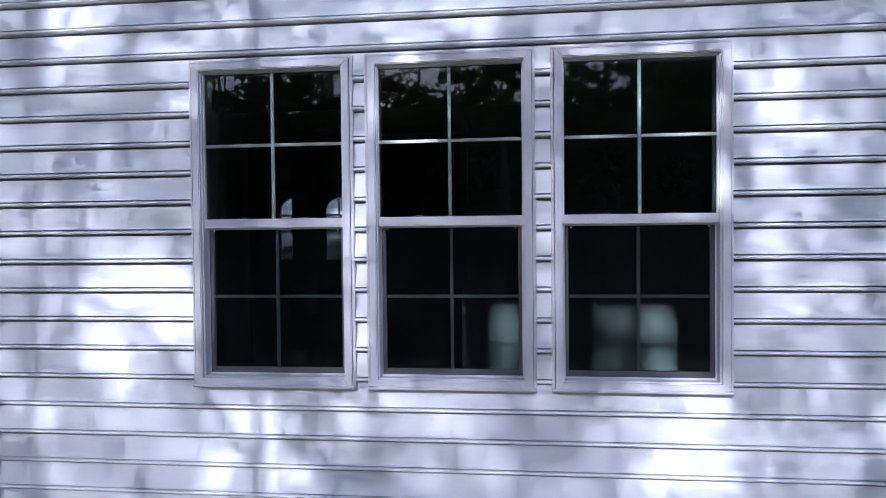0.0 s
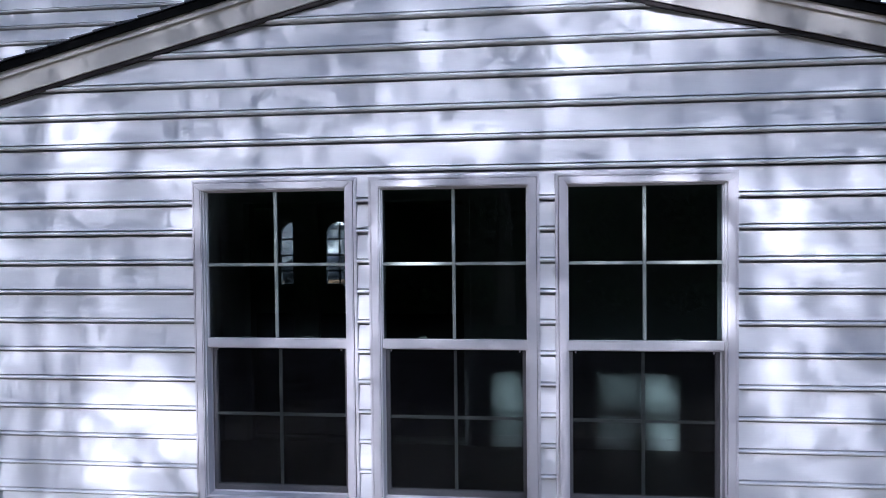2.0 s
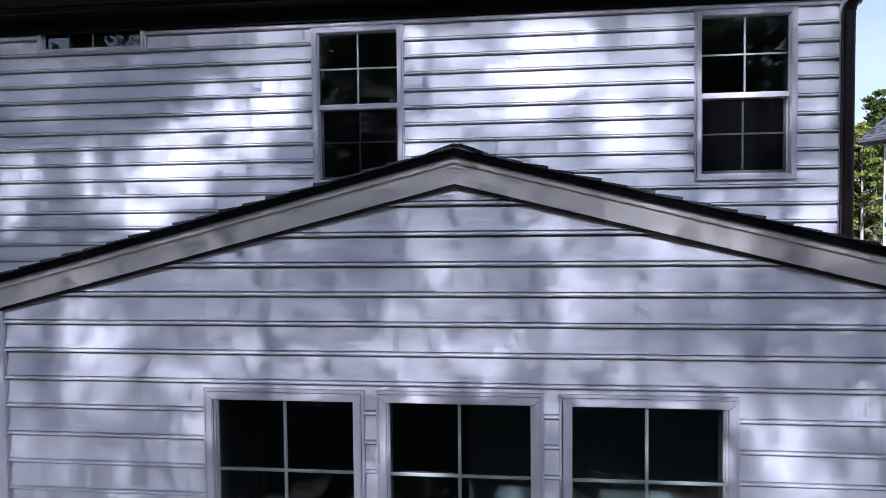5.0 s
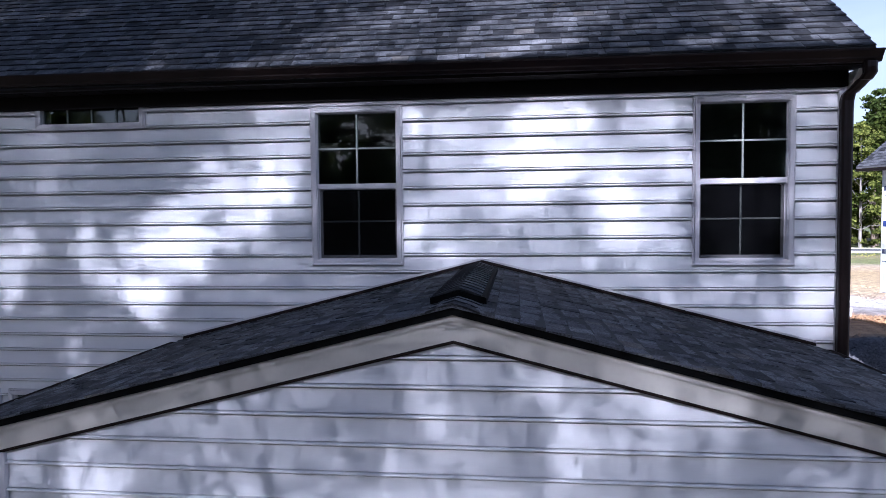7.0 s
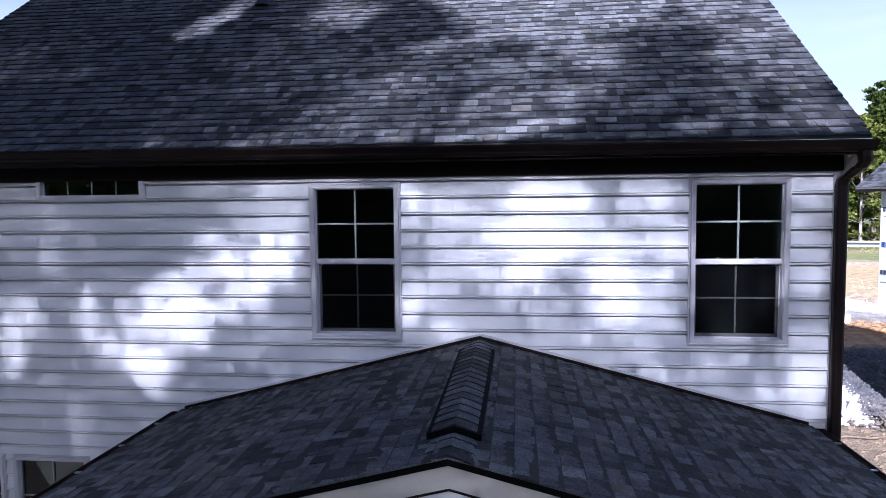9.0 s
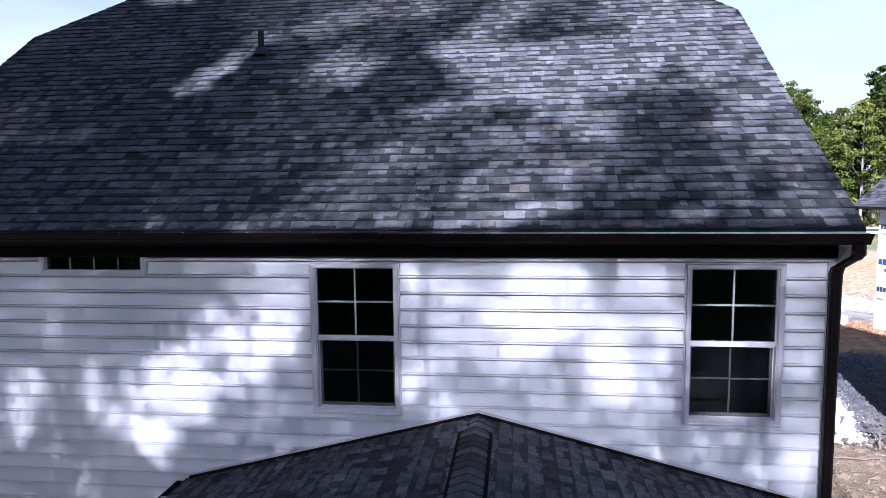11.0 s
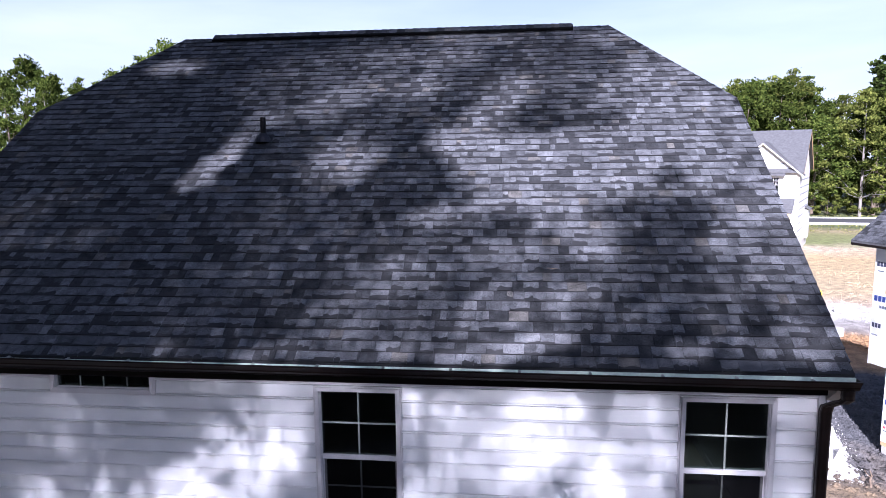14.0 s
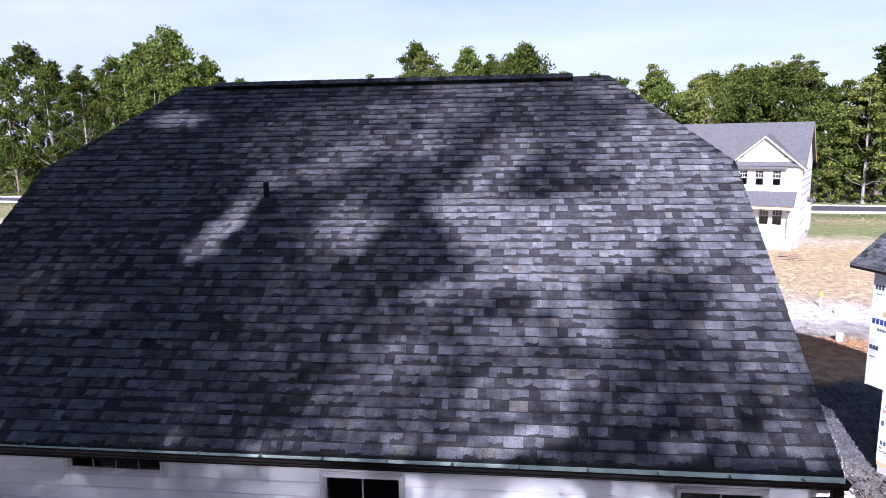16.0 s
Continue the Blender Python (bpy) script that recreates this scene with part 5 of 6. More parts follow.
WALL_C = [(-1.15, 7.12, 0.23, 0.1, -1, 0.32), (-0.8, 7.08, 0.34, 0.16, -1, 0.26), (-1.15, 6.9, 0.15, 0.15, -1, 0.18), (-0.39, 6.9, 0.26, 0.13, -1, 0.22), (0.05, 7.06, 0.34, 0.21, -1, 0.38), (0.39, 7.09, 0.33, 0.21, -1, 0.4), (-0.03, 6.73, 0.53, 0.16, -1, 0.38), (0.36, 6.58, 0.39, 0.17, -1, 0.32), (-0.0, 6.38, 0.27, 0.21, 0, 0.38), (-0.52, 6.5, 0.27, 0.13, 0, 0.2), (-0.92, 6.5, 0.16, 0.16, 0, 0.2), (-1.04, 6.22, 0.28, 0.12, 0, 0.18), (-1.15, 5.97, 0.2, 0.22, 0, 0.3), (-0.8, 5.82, 0.16, 0.13, 0, 0.24), (0.69, 6.66, 0.33, 0.18, -1, 0.32), (0.84, 6.29, 0.23, 0.24, 0, 0.38)]
WALL_D = [(0.85, 5.99, 0.26, 0.14, 0, 0.38), (1.16, 6.26, 0.23, 0.24, 0, 0.26), (1.3, 5.87, 0.16, 0.14, 0, 0.34), (0.99, 6.99, 0.27, 0.16, -1, 0.22), (1.26, 7.09, 0.24, 0.11, -1, 0.26), (1.4, 6.54, 0.12, 0.39, -1, 0.28), (1.1, 6.65, 0.22, 0.12, -1, 0.26), (0.33, 6.18, 0.23, 0.1, 0, 0.12), (-0.69, 6.07, 0.28, 0.08, 0, 0.12), (0.77, 7.21, 0.09, 0.17, -1, 0.06), (0.77, 7.0, 0.12, 0.08, -1, 0.12), (0.99, 6.8, 0.11, 0.07, -1, 0.14), (-0.51, 7.23, 0.09, 0.08, -1, 0.14), (-0.69, 6.76, 0.13, 0.08, -1, 0.16), (1.17, 5.52, 0.44, 0.08, 0, 0.18), (1.98, 5.44, 0.32, 0.1, 1, 0.18)]
WALL_E = [(1.33, 5.35, 0.27, 0.08, 1, 0.2), (2.68, 7.19, 0.2, 0.08, -1, 0.22), (2.69, 6.8, 0.16, 0.21, -1, 0.2), (2.7, 6.31, 0.16, 0.21, 0, 0.22), (2.66, 5.76, 0.2, 0.15, 0, 0.18), (2.72, 5.46, 0.21, 0.16, 1, 0.3), (2.72, 5.25, 0.21, 0.13, 1, 0.3), (2.36, 5.14, 0.16, 0.1, 1, 0.24), (2.75, 4.99, 0.16, 0.1, 1, 0.24), (2.02, 6.43, 0.38, 0.67, 0, 0.32), (-1.74, 6.86, 0.36, 0.29, -1, 0.2)]
ROOF = [(-2.82, 9.52, 0.86, 0.88, 1, 0.12), (-1.45, 8.13, 0.93, 0.46, 2, 0.3), (2.64, 7.89, 0.48, 0.27, 2, 0.48), (-1.21, 8.71, 1.09, 0.96, 1, 0.28), (-3.29, 13.14, 1.85, 1.29, -2, 0.22), (0.0, 8.82, 0.94, 0.8, 1, 0.32), (-0.1, 13.86, 1.08, 1.0, -3, 0.25), (-4.78, 11.05, 0.63, 0.17, 74, 0.86), (-4.67, 11.65, 0.21, 0.15, -1, 0.48), (-4.89, 10.59, 0.22, 0.16, 0, 0.6), (-6.77, 13.89, 0.45, 0.25, -2, 0.6), (-3.27, 12.89, 0.81, 0.37, 37, 0.6), (-2.32, 13.02, 0.46, 0.39, -2, 0.6), (-2.03, 13.95, 0.67, 0.33, -3, 0.54), (-2.11, 14.61, 0.5, 0.2, -3, 0.54), (-3.05, 14.0, 0.59, 0.34, -3, 0.42)]
ROOF_B = [(-1.41, 14.58, 0.97, 0.2, -3, 0.48), (-2.92, 11.03, 0.5, 0.56, 0, 0.72), (-3.78, 12.36, 0.54, 0.28, -1, 0.48), (-4.38, 12.15, 0.31, 0.28, -1, 0.42), (0.22, 10.89, 1.39, 0.89, 0, 1.0), (-1.23, 11.46, 0.58, 0.36, -1, 1.0), (-0.97, 11.02, 0.5, 0.36, 0, 1.0), (-0.95, 12.44, 0.83, 0.36, 67, 0.9), (-0.86, 13.05, 0.44, 0.23, -2, 0.72), (-0.04, 13.18, 0.52, 0.32, -2, 0.42), (1.33, 11.18, 0.88, 0.86, -1, 1.0), (1.5, 13.05, 0.97, 0.53, -54, 0.9), (2.01, 12.35, 0.69, 0.49, -54, 0.96), (2.34, 11.54, 0.44, 0.73, -1, 1.0), (1.77, 11.17, 1.17, 0.92, -51, 1.0), (2.6, 10.16, 0.65, 0.6, -66, 1.0)]
ROOF_C = [(2.78, 9.22, 0.3, 0.51, 1, 0.66), (1.64, 12.01, 0.73, 0.63, -1, 1.0), (1.04, 12.75, 0.62, 0.59, -2, 0.78), (1.25, 13.71, 0.52, 0.5, -3, 0.66), (0.64, 14.52, 0.56, 0.26, -3, 0.6), (2.06, 11.11, 0.54, 0.68, -1, 0.96), (2.49, 10.06, 0.49, 0.49, 0, 0.96), (2.11, 9.29, 0.34, 0.33, 1, 0.78), (2.38, 8.87, 0.33, 0.29, 1, 0.6), (2.7, 8.4, 0.25, 0.21, 2, 0.54), (2.85, 7.9, 0.27, 0.16, 2, 0.72), (-0.09, 10.32, 0.93, 0.4, 0, 0.96), (-0.63, 10.03, 0.43, 0.19, 0, 0.84), (-1.16, 9.82, 0.5, 0.19, 0, 0.72), (-0.27, 11.99, 0.61, 0.28, 16, 0.15), (-0.2, 12.49, 0.42, 0.24, -2, 0.25)]
ROOF_D = [(0.39, 12.4, 0.41, 0.4, -2, 0.42), (-0.89, 11.75, 0.33, 0.19, -1, 0.42), (0.54, 9.36, 0.31, 0.34, 1, 0.9), (0.25, 9.73, 0.47, 0.25, 0, 0.78), (-0.33, 9.17, 0.46, 0.25, 1, 0.66), (-0.64, 8.15, 0.17, 0.29, 2, 0.6), (-1.81, 8.51, 0.38, 0.22, 1, 0.48), (-1.71, 8.92, 0.12, 0.27, 1, 0.6), (-1.36, 8.79, 0.38, 0.24, 1, 0.42), (-0.33, 8.46, 0.37, 0.18, 1, 0.66), (0.35, 8.46, 0.38, 0.2, 1, 0.72), (-0.04, 8.17, 0.57, 0.14, 2, 0.66), (-0.16, 7.71, 0.4, 0.15, 2, 1.0), (-0.5, 7.63, 0.35, 0.1, 2, 0.78), (-1.2, 7.65, 0.24, 0.1, 2, 0.72), (-1.94, 7.65, 0.3, 0.09, 2, 0.48)]
ROOF_E = [(-2.64, 7.56, 0.37, 0.07, 2, 0.6), (-2.27, 7.73, 0.37, 0.09, 2, 0.42), (0.18, 7.81, 0.32, 0.13, 2, 0.9), (1.64, 7.71, 0.18, 0.09, 2, 0.72), (-3.8, 7.59, 0.14, 0.08, 2, 0.3), (1.68, 9.74, 0.29, 0.42, 0, 0.16), (1.2, 8.6, 0.42, 0.46, 1, 0.16), (2.03, 8.54, 0.32, 0.53, 1, 0.25), (1.5, 10.59, 0.15, 0.28, 0, 0.3), (0.99, 9.65, 0.17, 0.21, 1, 0.3), (-0.57, 9.64, 0.23, 0.22, 1, 0.2), (0.82, 8.84, 0.21, 0.17, 1, 0.3), (-0.9, 8.46, 0.16, 0.24, 1, 0.15), (2.14, 8.54, 0.17, 0.17, 1, 0.54), (1.77, 8.15, 0.14, 0.09, 2, 0.42), (1.08, 8.2, 0.14, 0.1, 2, 0.42)]
ROOF_F = [(-6.02, 9.38, 0.39, 0.14, 1, 0.16), (-7.17, 9.91, 0.42, 0.16, 0, 0.16), (-6.8, 9.48, 0.18, 0.22, 1, 0.12), (-6.79, 10.23, 0.67, 0.12, 0, 0.1)]
LIGHT = np.array(PATCHES + FRONT + FRONT_B + FRONT_C + FRONT_D + GABLE + GABLE_B + WALL + WALL_B + WALL_C + WALL_D + WALL_E + ROOF + ROOF_B + ROOF_C + ROOF_D + ROOF_E + ROOF_F, float)
SLOPE_X, SLOPE_Z = -to_sun.x / to_sun.y, -to_sun.z / to_sun.y


DEPTH = 4.6
# parts of that plane: x limits, z limits, cell, leaf size
ZONES = ((-4.2, 4.4, -0.6, 4.2, 0.05, 0.45), (-8.4, -4.2, 1.0, 4.2, 0.07, 0.75), (-8.4, 4.4, 4.2, 7.45, 0.05, 0.45), (-9.6, 4.8, 7.45, 15.6, 0.07, 0.75))


def sunlight(x0, z0):
    """The share of the sun that the canopy is made to let through, on the plane y = 0."""
    x = x0 + 0.035 * np.sin(4.1 * x0 + 3.3 * z0) + 0.03 * np.sin(13.0 * z0 - 9.0 * x0 + 1.0) + 0.02 * np.sin(31.0 * x0 + 17.0 * z0)
    z = z0 + 0.035 * np.sin(3.7 * z0 - 5.1 * x0 + 2.0) + 0.03 * np.sin(12.0 * x0 + 9.0 * z0) + 0.02 * np.sin(29.0 * z0 - 13.0 * x0)
    soft = 0.5 + 0.25 * (np.sin(3.1 * x + 1.7 * z + 0.4) + np.sin(5.3 * x - 2.2 * z + 2.1) * np.sin(4.1 * z + 0.4)) + 0.2 * np.sin(9.0 * x + 6.0 * z + 2.1) * np.sin(8.0 * z - 3.0 * x)
    out = np.where(z0 < 2.7, 0.085, np.where(z0 < 7.45, np.where((z0 > 3.95) & (z0 < 4.9), 0.03, np.where(x0 < -3.4, 0.045, 0.068)), 0.012 + 0.07 * np.clip((x0 + 4.6) / 1.5, 0, 1))) * (0.5 + 0.5 * np.clip(soft, 0.0, 1.2)) * 1.5
    for gx, gz, rx, rz, turn, share in LIGHT:
        c, s = math.cos(radians(turn)), math.sin(radians(turn))
        u, v = ((x - gx) * c + (z - gz) * s) / (rx + 0.02), (-(x - gx) * s + (z - gz) * c) / (rz + 0.02)
        m = np.clip((1.4 - np.sqrt(u * u + v * v)) / 0.75, 0, 1)
        m = m * m * (3 - 2 * m)
        darker = share < 0.4 and 7.45 < gz or share < 0.2
        out = out + (share - out) * m if darker else np.maximum(out, share * m)
    return np.clip(out, math.exp(-DEPTH), 1.0)


def canopy_leaves(leaf, trees, rng):
    """Leaves of the tall rows, set along the sun's rays through the crowns (x, y, mid, width, half height): the points, the sizes and the tree of each."""
    x0, z0, size = [], [], []
    for left, right, low, high, cell, part_size in ZONES:
        gx, gz = np.meshgrid(np.arange(left, right, cell), np.arange(low, high, cell))
        gx, gz = gx.ravel(), gz.ravel()
        want = -np.log(sunlight(gx + cell / 2, gz + cell / 2)) * cell * cell / (0.62 * 1.02 * (leaf * part_size) ** 2)
        count = np.floor(want + rng.uniform(size=want.shape)).astype(int)
        x0.append(np.repeat(gx, count) + rng.uniform(size=count.sum()) * cell)
        z0.append(np.repeat(gz, count) + rng.uniform(size=count.sum()) * cell)
        size.append(np.full(count.sum(), leaf * part_size))
    x0, z0, size = np.concatenate(x0), np.concatenate(z0), np.concatenate(size)
    near, chord, centre = [], [], []
    for tx, ty, mid, wide, tall in trees:
        # the ray x = x0 - SLOPE_X y, z = z0 - SLOPE_Z y against the crown's ellipsoid
        ax, az = x0 - SLOPE_X * ty - tx, z0 - SLOPE_Z * ty - mid
        qa = (SLOPE_X ** 2 + 1) / wide ** 2 + SLOPE_Z ** 2 / tall ** 2
        qb = -(ax * SLOPE_X / wide ** 2 + az * SLOPE_Z / tall ** 2)
        qc = (ax / wide) ** 2 + (az / tall) ** 2 - 1
        disc = qb * qb - qa * qc
        centre.append(ty - qb / qa)
        chord.append(np.sqrt(np.maximum(disc, 0)) / qa)
        near.append(qc - qb * qb / qa)
    near, chord, centre = np.array(near), np.array(chord), np.array(centre)
    weight = chord + 1e-9
    total = np.cumsum(weight, 0)
    pick = (total < rng.uniform(size=len(x0)) * total[-1]).sum(0)
    none = chord.max(0) < 0.05
    pick = np.minimum(np.where(none, near.argmin(0), pick), len(trees) - 1)
    each = np.arange(len(x0))
    y = centre[pick, each] + np.maximum(chord[pick, each], 0.4) * rng.uniform(-1, 1, size=len(x0))
    return np.stack([x0 - SLOPE_X * y, y, z0 - SLOPE_Z * y], 1), size, pick


def in_field(p):
    x0, z0 = p[:, 0] + SLOPE_X * p[:, 1], p[:, 2] + SLOPE_Z * p[:, 1]
    east = (x0 > 4.4) & (z0 > 5.0) & (z0 < 10.0)  # loose leaves left out here so that the sun reaches the gravel bank
    return east | np.any([(x0 > a) & (x0 < b) & (z0 > c) & (z0 < d) for a, b, c, d, _, _ in ZONES], 0)


def canopy_tree(seed, x, y, height, low, width, leaves, leaf, label, more=None):
    """A forest tree between the sun and the house; more: the leaves set along the sun's rays, besides the loose ones."""
    rng = np.random.default_rng(seed)
    tree = thing("forest_tree", label, "tree", group="forest trees behind the plot", at=pose(x, y, -0.1))
    bm = bmesh.new()
    r0 = height * 0.0095
    lean = rng.normal(size=2) * 0.25
    mid, tall = (height + low) / 2, (height - low) / 2
    add_tube(bm, [(lean[0] * f, lean[1] * f, height * 0.8 * f) for f in (0, 0.07, 0.14, 0.21, 0.6, 1.0)], [r0 * 1.2, r0, r0 * 0.75, r0 * 0.14, r0 * 0.08, r0 * 0.04], 9)
    for k in range(26):
        f = (k + 0.5) / 26
        z = low + (height - low) * f
        wide = width * math.sqrt(max(0.05, 1 - ((z - mid) / tall) ** 2))
        ang = k * 2.4 + rng.uniform(-0.4, 0.4)
        tip = np.array([math.cos(ang) * wide * 0.9, math.sin(ang) * wide * 0.9, z])
        p = (tip + (x, y, 0))[None]
        if in_field(p)[0] and sunlight(p[:, 0] + SLOPE_X * p[:, 1], p[:, 2] + SLOPE_Z * p[:, 1])[0] > 0.12:
            continue
        pts, rr = limb(rng, (0, 0, max(low * 0.7, z - wide * 0.5)), tip, 0.03, 0.008, 5)
        add_tube(bm, pts, rr, 5, False)
    part("trunk", bm, BARK, tree)
    # leaves in loose sprays all through the crown
    sprays = leaves // 14
    c = rng.normal(size=(sprays, 3))
    c /= np.linalg.norm(c, axis=1, keepdims=True)
    c *= rng.uniform(0.0, 1.0, size=(sprays, 1)) ** (1 / 2.6)
    c = c * (width, width, tall) + (0, 0, mid)
    pts = (c[:, None] + rng.normal(size=(sprays, 14, 3)) * (0.30, 0.30, 0.2)).reshape(-1, 3)
    pts = pts[~in_field(pts + (x, y, -0.1)) & (pts[:, 2] > 0.3)]
    sizes = np.full(len(pts), leaf)
    if more is not None:
        pts, sizes = np.concatenate([pts, more[0] - (x, y, -0.1)]), np.concatenate([sizes, more[1]])
    ob = new("crown", crown_mesh("crown", pts, rng.uniform(0.75, 1.25, size=len(pts)) * sizes, CANOPY, rng))
    ob.parent = tree


def canopy():
    rng = random.Random(5)
    k = 0
    # the tall front rows, through which the sun breaks
    rows = []
    for row, (y, gap, high, low) in enumerate(((-12.5, 3.4, 26.0, 6.5), (-17.0, 3.6, 28.5, 8.0), (-21.5, 4.2, 30.5, 9.5))):
        x = -13.5 + row * 1.1
        while x < 2.6 - row * 0.5:
            k += 1
            rows.append((100 + k, x + rng.uniform(-0.6, 0.6), y + rng.uniform(-1.0, 1.0), high * rng.uniform(0.94, 1.06), low))
            x += gap
    leaf = 0.066
    pts, sizes, owner = canopy_leaves(leaf, [(x, y, (high + low) / 2 - 0.1, 2.9, (high - low) / 2) for _, x, y, high, low in rows], np.random.default_rng(17))
    for i, (seed, x, y, high, low) in enumerate(rows):
        canopy_tree(seed, x, y, high, low, 2.9, 9000, leaf, "tall forest tree with a dense leafy crown", (pts[owner == i], sizes[owner == i]))
    # unseen trees added on the west side to hold sky light off the house
    for i, (x, y) in enumerate(((-17.5, -7.5), (-15.0, -4.0), (-18.5, -1.0), (-22.0, -4.0), (-20.0, 3.5), (-18.0, 7.0), (-23.0, 9.0))):
        plant(WOOD[i % 5], x, y, 70 * i, 1.45, 0.62)
    # undergrowth in the wood's shade
    for y, gap, high in ((-14.6, 1.9, 5.0), (-19.0, 2.3, 6.4), (-25.0, 2.6, 8.0), (-31.0, 3.0, 8.5), (-37.0, 3.0, 9.5)):
        x = -24.0
        while x < 26:
            k += 1
            tall = high
            canopy_tree(300 + k, x + rng.uniform(-0.5, 0.5), y + rng.uniform(-1.2, 1.2), tall * rng.uniform(0.85, 1.1), 0.2, 2.1, 4500 if y > -16 else 2600, 0.16, "young forest tree in the undergrowth")
            x += gap
    for x, y in ((13, -39), (17, -42), (21, -38), (25, -41), (29, -39)):
        plant(WOOD[rng.randrange(5)], x, y, rng.uniform(0, 360), rng.uniform(0.95, 1.1))
    for x in range(-62, -15, 6):
        for y in (-20, -29):
            plant(WOOD[rng.randrange(5)], x + rng.uniform(-2, 2), y + rng.uniform(-3, 3), rng.uniform(0, 360), rng.uniform(0.5, 0.7))
    for x in range(10, 44, 4):
        plant(WOOD[rng.randrange(5)], x + rng.uniform(-1, 1), -47 + rng.uniform(-3, 3), rng.uniform(0, 360), rng.uniform(1.05, 1.25))
    for x in range(-40, 12, 5):
        plant(WOOD[rng.randrange(5)], x + rng.uniform(-2, 2), -42 + rng.uniform(-3, 3), rng.uniform(0, 360), rng.uniform(1.0, 1.25) if x > -24 else rng.uniform(0.6, 0.75))


canopy()


# ---- neighbouring house in white wrap ----
def bars(parent, origin, along, out, texts):
    """Unreadable print: rows of upright bars. texts: (s, z, letter width, height, count, material)."""
    o, e, n = Vector(origin), Vector(along), Vector(out)
    for s, z, w, h, count, mat in texts:
        bm = bmesh.new()
        for k in range(count):
            p = o + e * (s + k * w * 1.25) + Vector((0, 0, z)) + n * 0.004
            add_prism(bm, [p, p + e * w, p + e * w + Vector((0, 0, h)), p + Vector((0, 0, h))], n * 0.003)
        part("print", bm, mat, parent)


def neighbour():
    e, n = Vector((0.37, -0.93, 0)).normalized(), Vector((-0.93, -0.37, 0)).normalized()
    c = Vector((9.94, 14.98, 0))
    ob = thing("neighbouring_house", "unfinished neighbouring house wrapped in printed white sheeting", "house")

    def slab(s0, s1, z0, z1, d0, d1):
        base = [c + e * s + n * d + Vector((0, 0, z0)) for s, d in ((s0, d1), (s1, d1), (s1, d0), (s0, d0))]
        return prism(base, (0, 0, z1 - z0))

    upper = part("upper_wall", slab(0, 10, 2.32, 5.62, -2.48, 0), WRAP, ob)
    lower = part("lower_wall", slab(0.55, 10, 0.30, 2.32, -2.46, -0.012), WRAP, ob)
    part("sill_plate", slab(0.55, 10, 0.18, 0.30, -2.44, -0.03), LUMBER, ob)
    part("foundation", slab(0.58, 10, -0.4, 0.18, -2.42, -0.04), BLOCK, ob)
    part("corner_lumber", slab(-0.004, 0.04, 2.3, 5.6, -0.3, 0.003), WRAP, ob)
    # roof: eave overhang, rising away from the plot
    up = Vector((0, 0, 1))
    ea, eb = c + e * -0.42 + n * 0.42 + up * 5.60, c + e * 10.4 + n * 0.42 + up * 5.60
    rise = (-n * 4.6 + up * 3.3) * 0.36
    roof = part("roof", prism([ea, eb, eb + rise, ea + rise], up * 0.05), FAR_ROOF, ob)
    part("eave_board", prism([ea - up * 0.07, eb - up * 0.07, eb - up * 0.002, ea - up * 0.002], -n * 0.025), SOFFIT, ob)
    part("eave_soffit", prism([ea - up * 0.07 - n * 0.026, eb - up * 0.07 - n * 0.026, eb - up * 0.07 - n * 0.42, ea - up * 0.07 - n * 0.42], up * 0.02), SOFFIT, ob)
    part("roof_back", prism([ea + rise, eb + rise, eb + rise * 2 - up * 2 * rise.z, ea + rise * 2 - up * 2 * rise.z], up * 0.05), FAR_ROOF, ob)
    # the courses of its near slope
    rng = random.Random(4)
    verts, faces = [], []
    length = rise.length
    ru = rise.normalized()
    out = e.cross(ru)
    out = out if out.z > 0 else -out
    v = 0.0
    while v < length - 0.15:
        s = 0.0
        while s < 5.5:
            w = rng.choice(WIDTHS) * 1.2
            h = rng.choice((0.010, 0.016))
            p = ea + up * 0.05 + e * s + ru * v
            q = [p + out * h, p + e * (w - 0.004) + out * h, p + e * (w - 0.004) + ru * 0.155 + out * 0.001, p + ru * 0.155 + out * 0.001, p, p + e * (w - 0.004)]
            k = len(verts)
            verts += [tuple(a) for a in q]
            faces += [(k, k + 1, k + 2, k + 3), (k + 4, k + 5, k + 1, k)]
            s += w
        v += EXPOSE
    field = raw("shingle_field", verts, faces, SHINGLES, roof)
    tagged(field, kind="stuff")
    o = c + n * 0.0
    bars(upper, o, e, n, [(0.06, 5.00, 0.075, 0.12, 3, INK), (0.10, 4.86, 0.03, 0.03, 5, INK_GREY), (0.05, 4.06, 0.095, 0.15, 5, INK_BLUE), (0.22, 3.88, 0.06, 0.075, 4, INK_GREY),
                          (0.36, 4.30, 0.03, 0.14, 3, INK_GOLD), (0.04, 3.34, 0.075, 0.12, 3, INK), (0.05, 3.12, 0.03, 0.03, 5, INK_GREY), (0.5, 4.62, 0.1, 0.012, 4, INK_GREY)])
    bars(lower, o - n * 0.012, e, n, [(0.68, 1.86, 0.075, 0.12, 4, INK), (0.62, 1.72, 0.035, 0.06, 2, INK_RED), (0.60, 1.34, 0.08, 0.14, 1, INK_BLUE), (0.86, 1.30, 0.08, 0.14, 1, INK_BLUE),
                                      (0.62, 0.80, 0.075, 0.12, 5, INK), (0.60, 0.68, 0.035, 0.06, 2, INK_RED), (0.62, 0.60, 0.03, 0.035, 8, INK), (0.62, 0.52, 0.09, 0.012, 5, INK_GREY)])


neighbour()


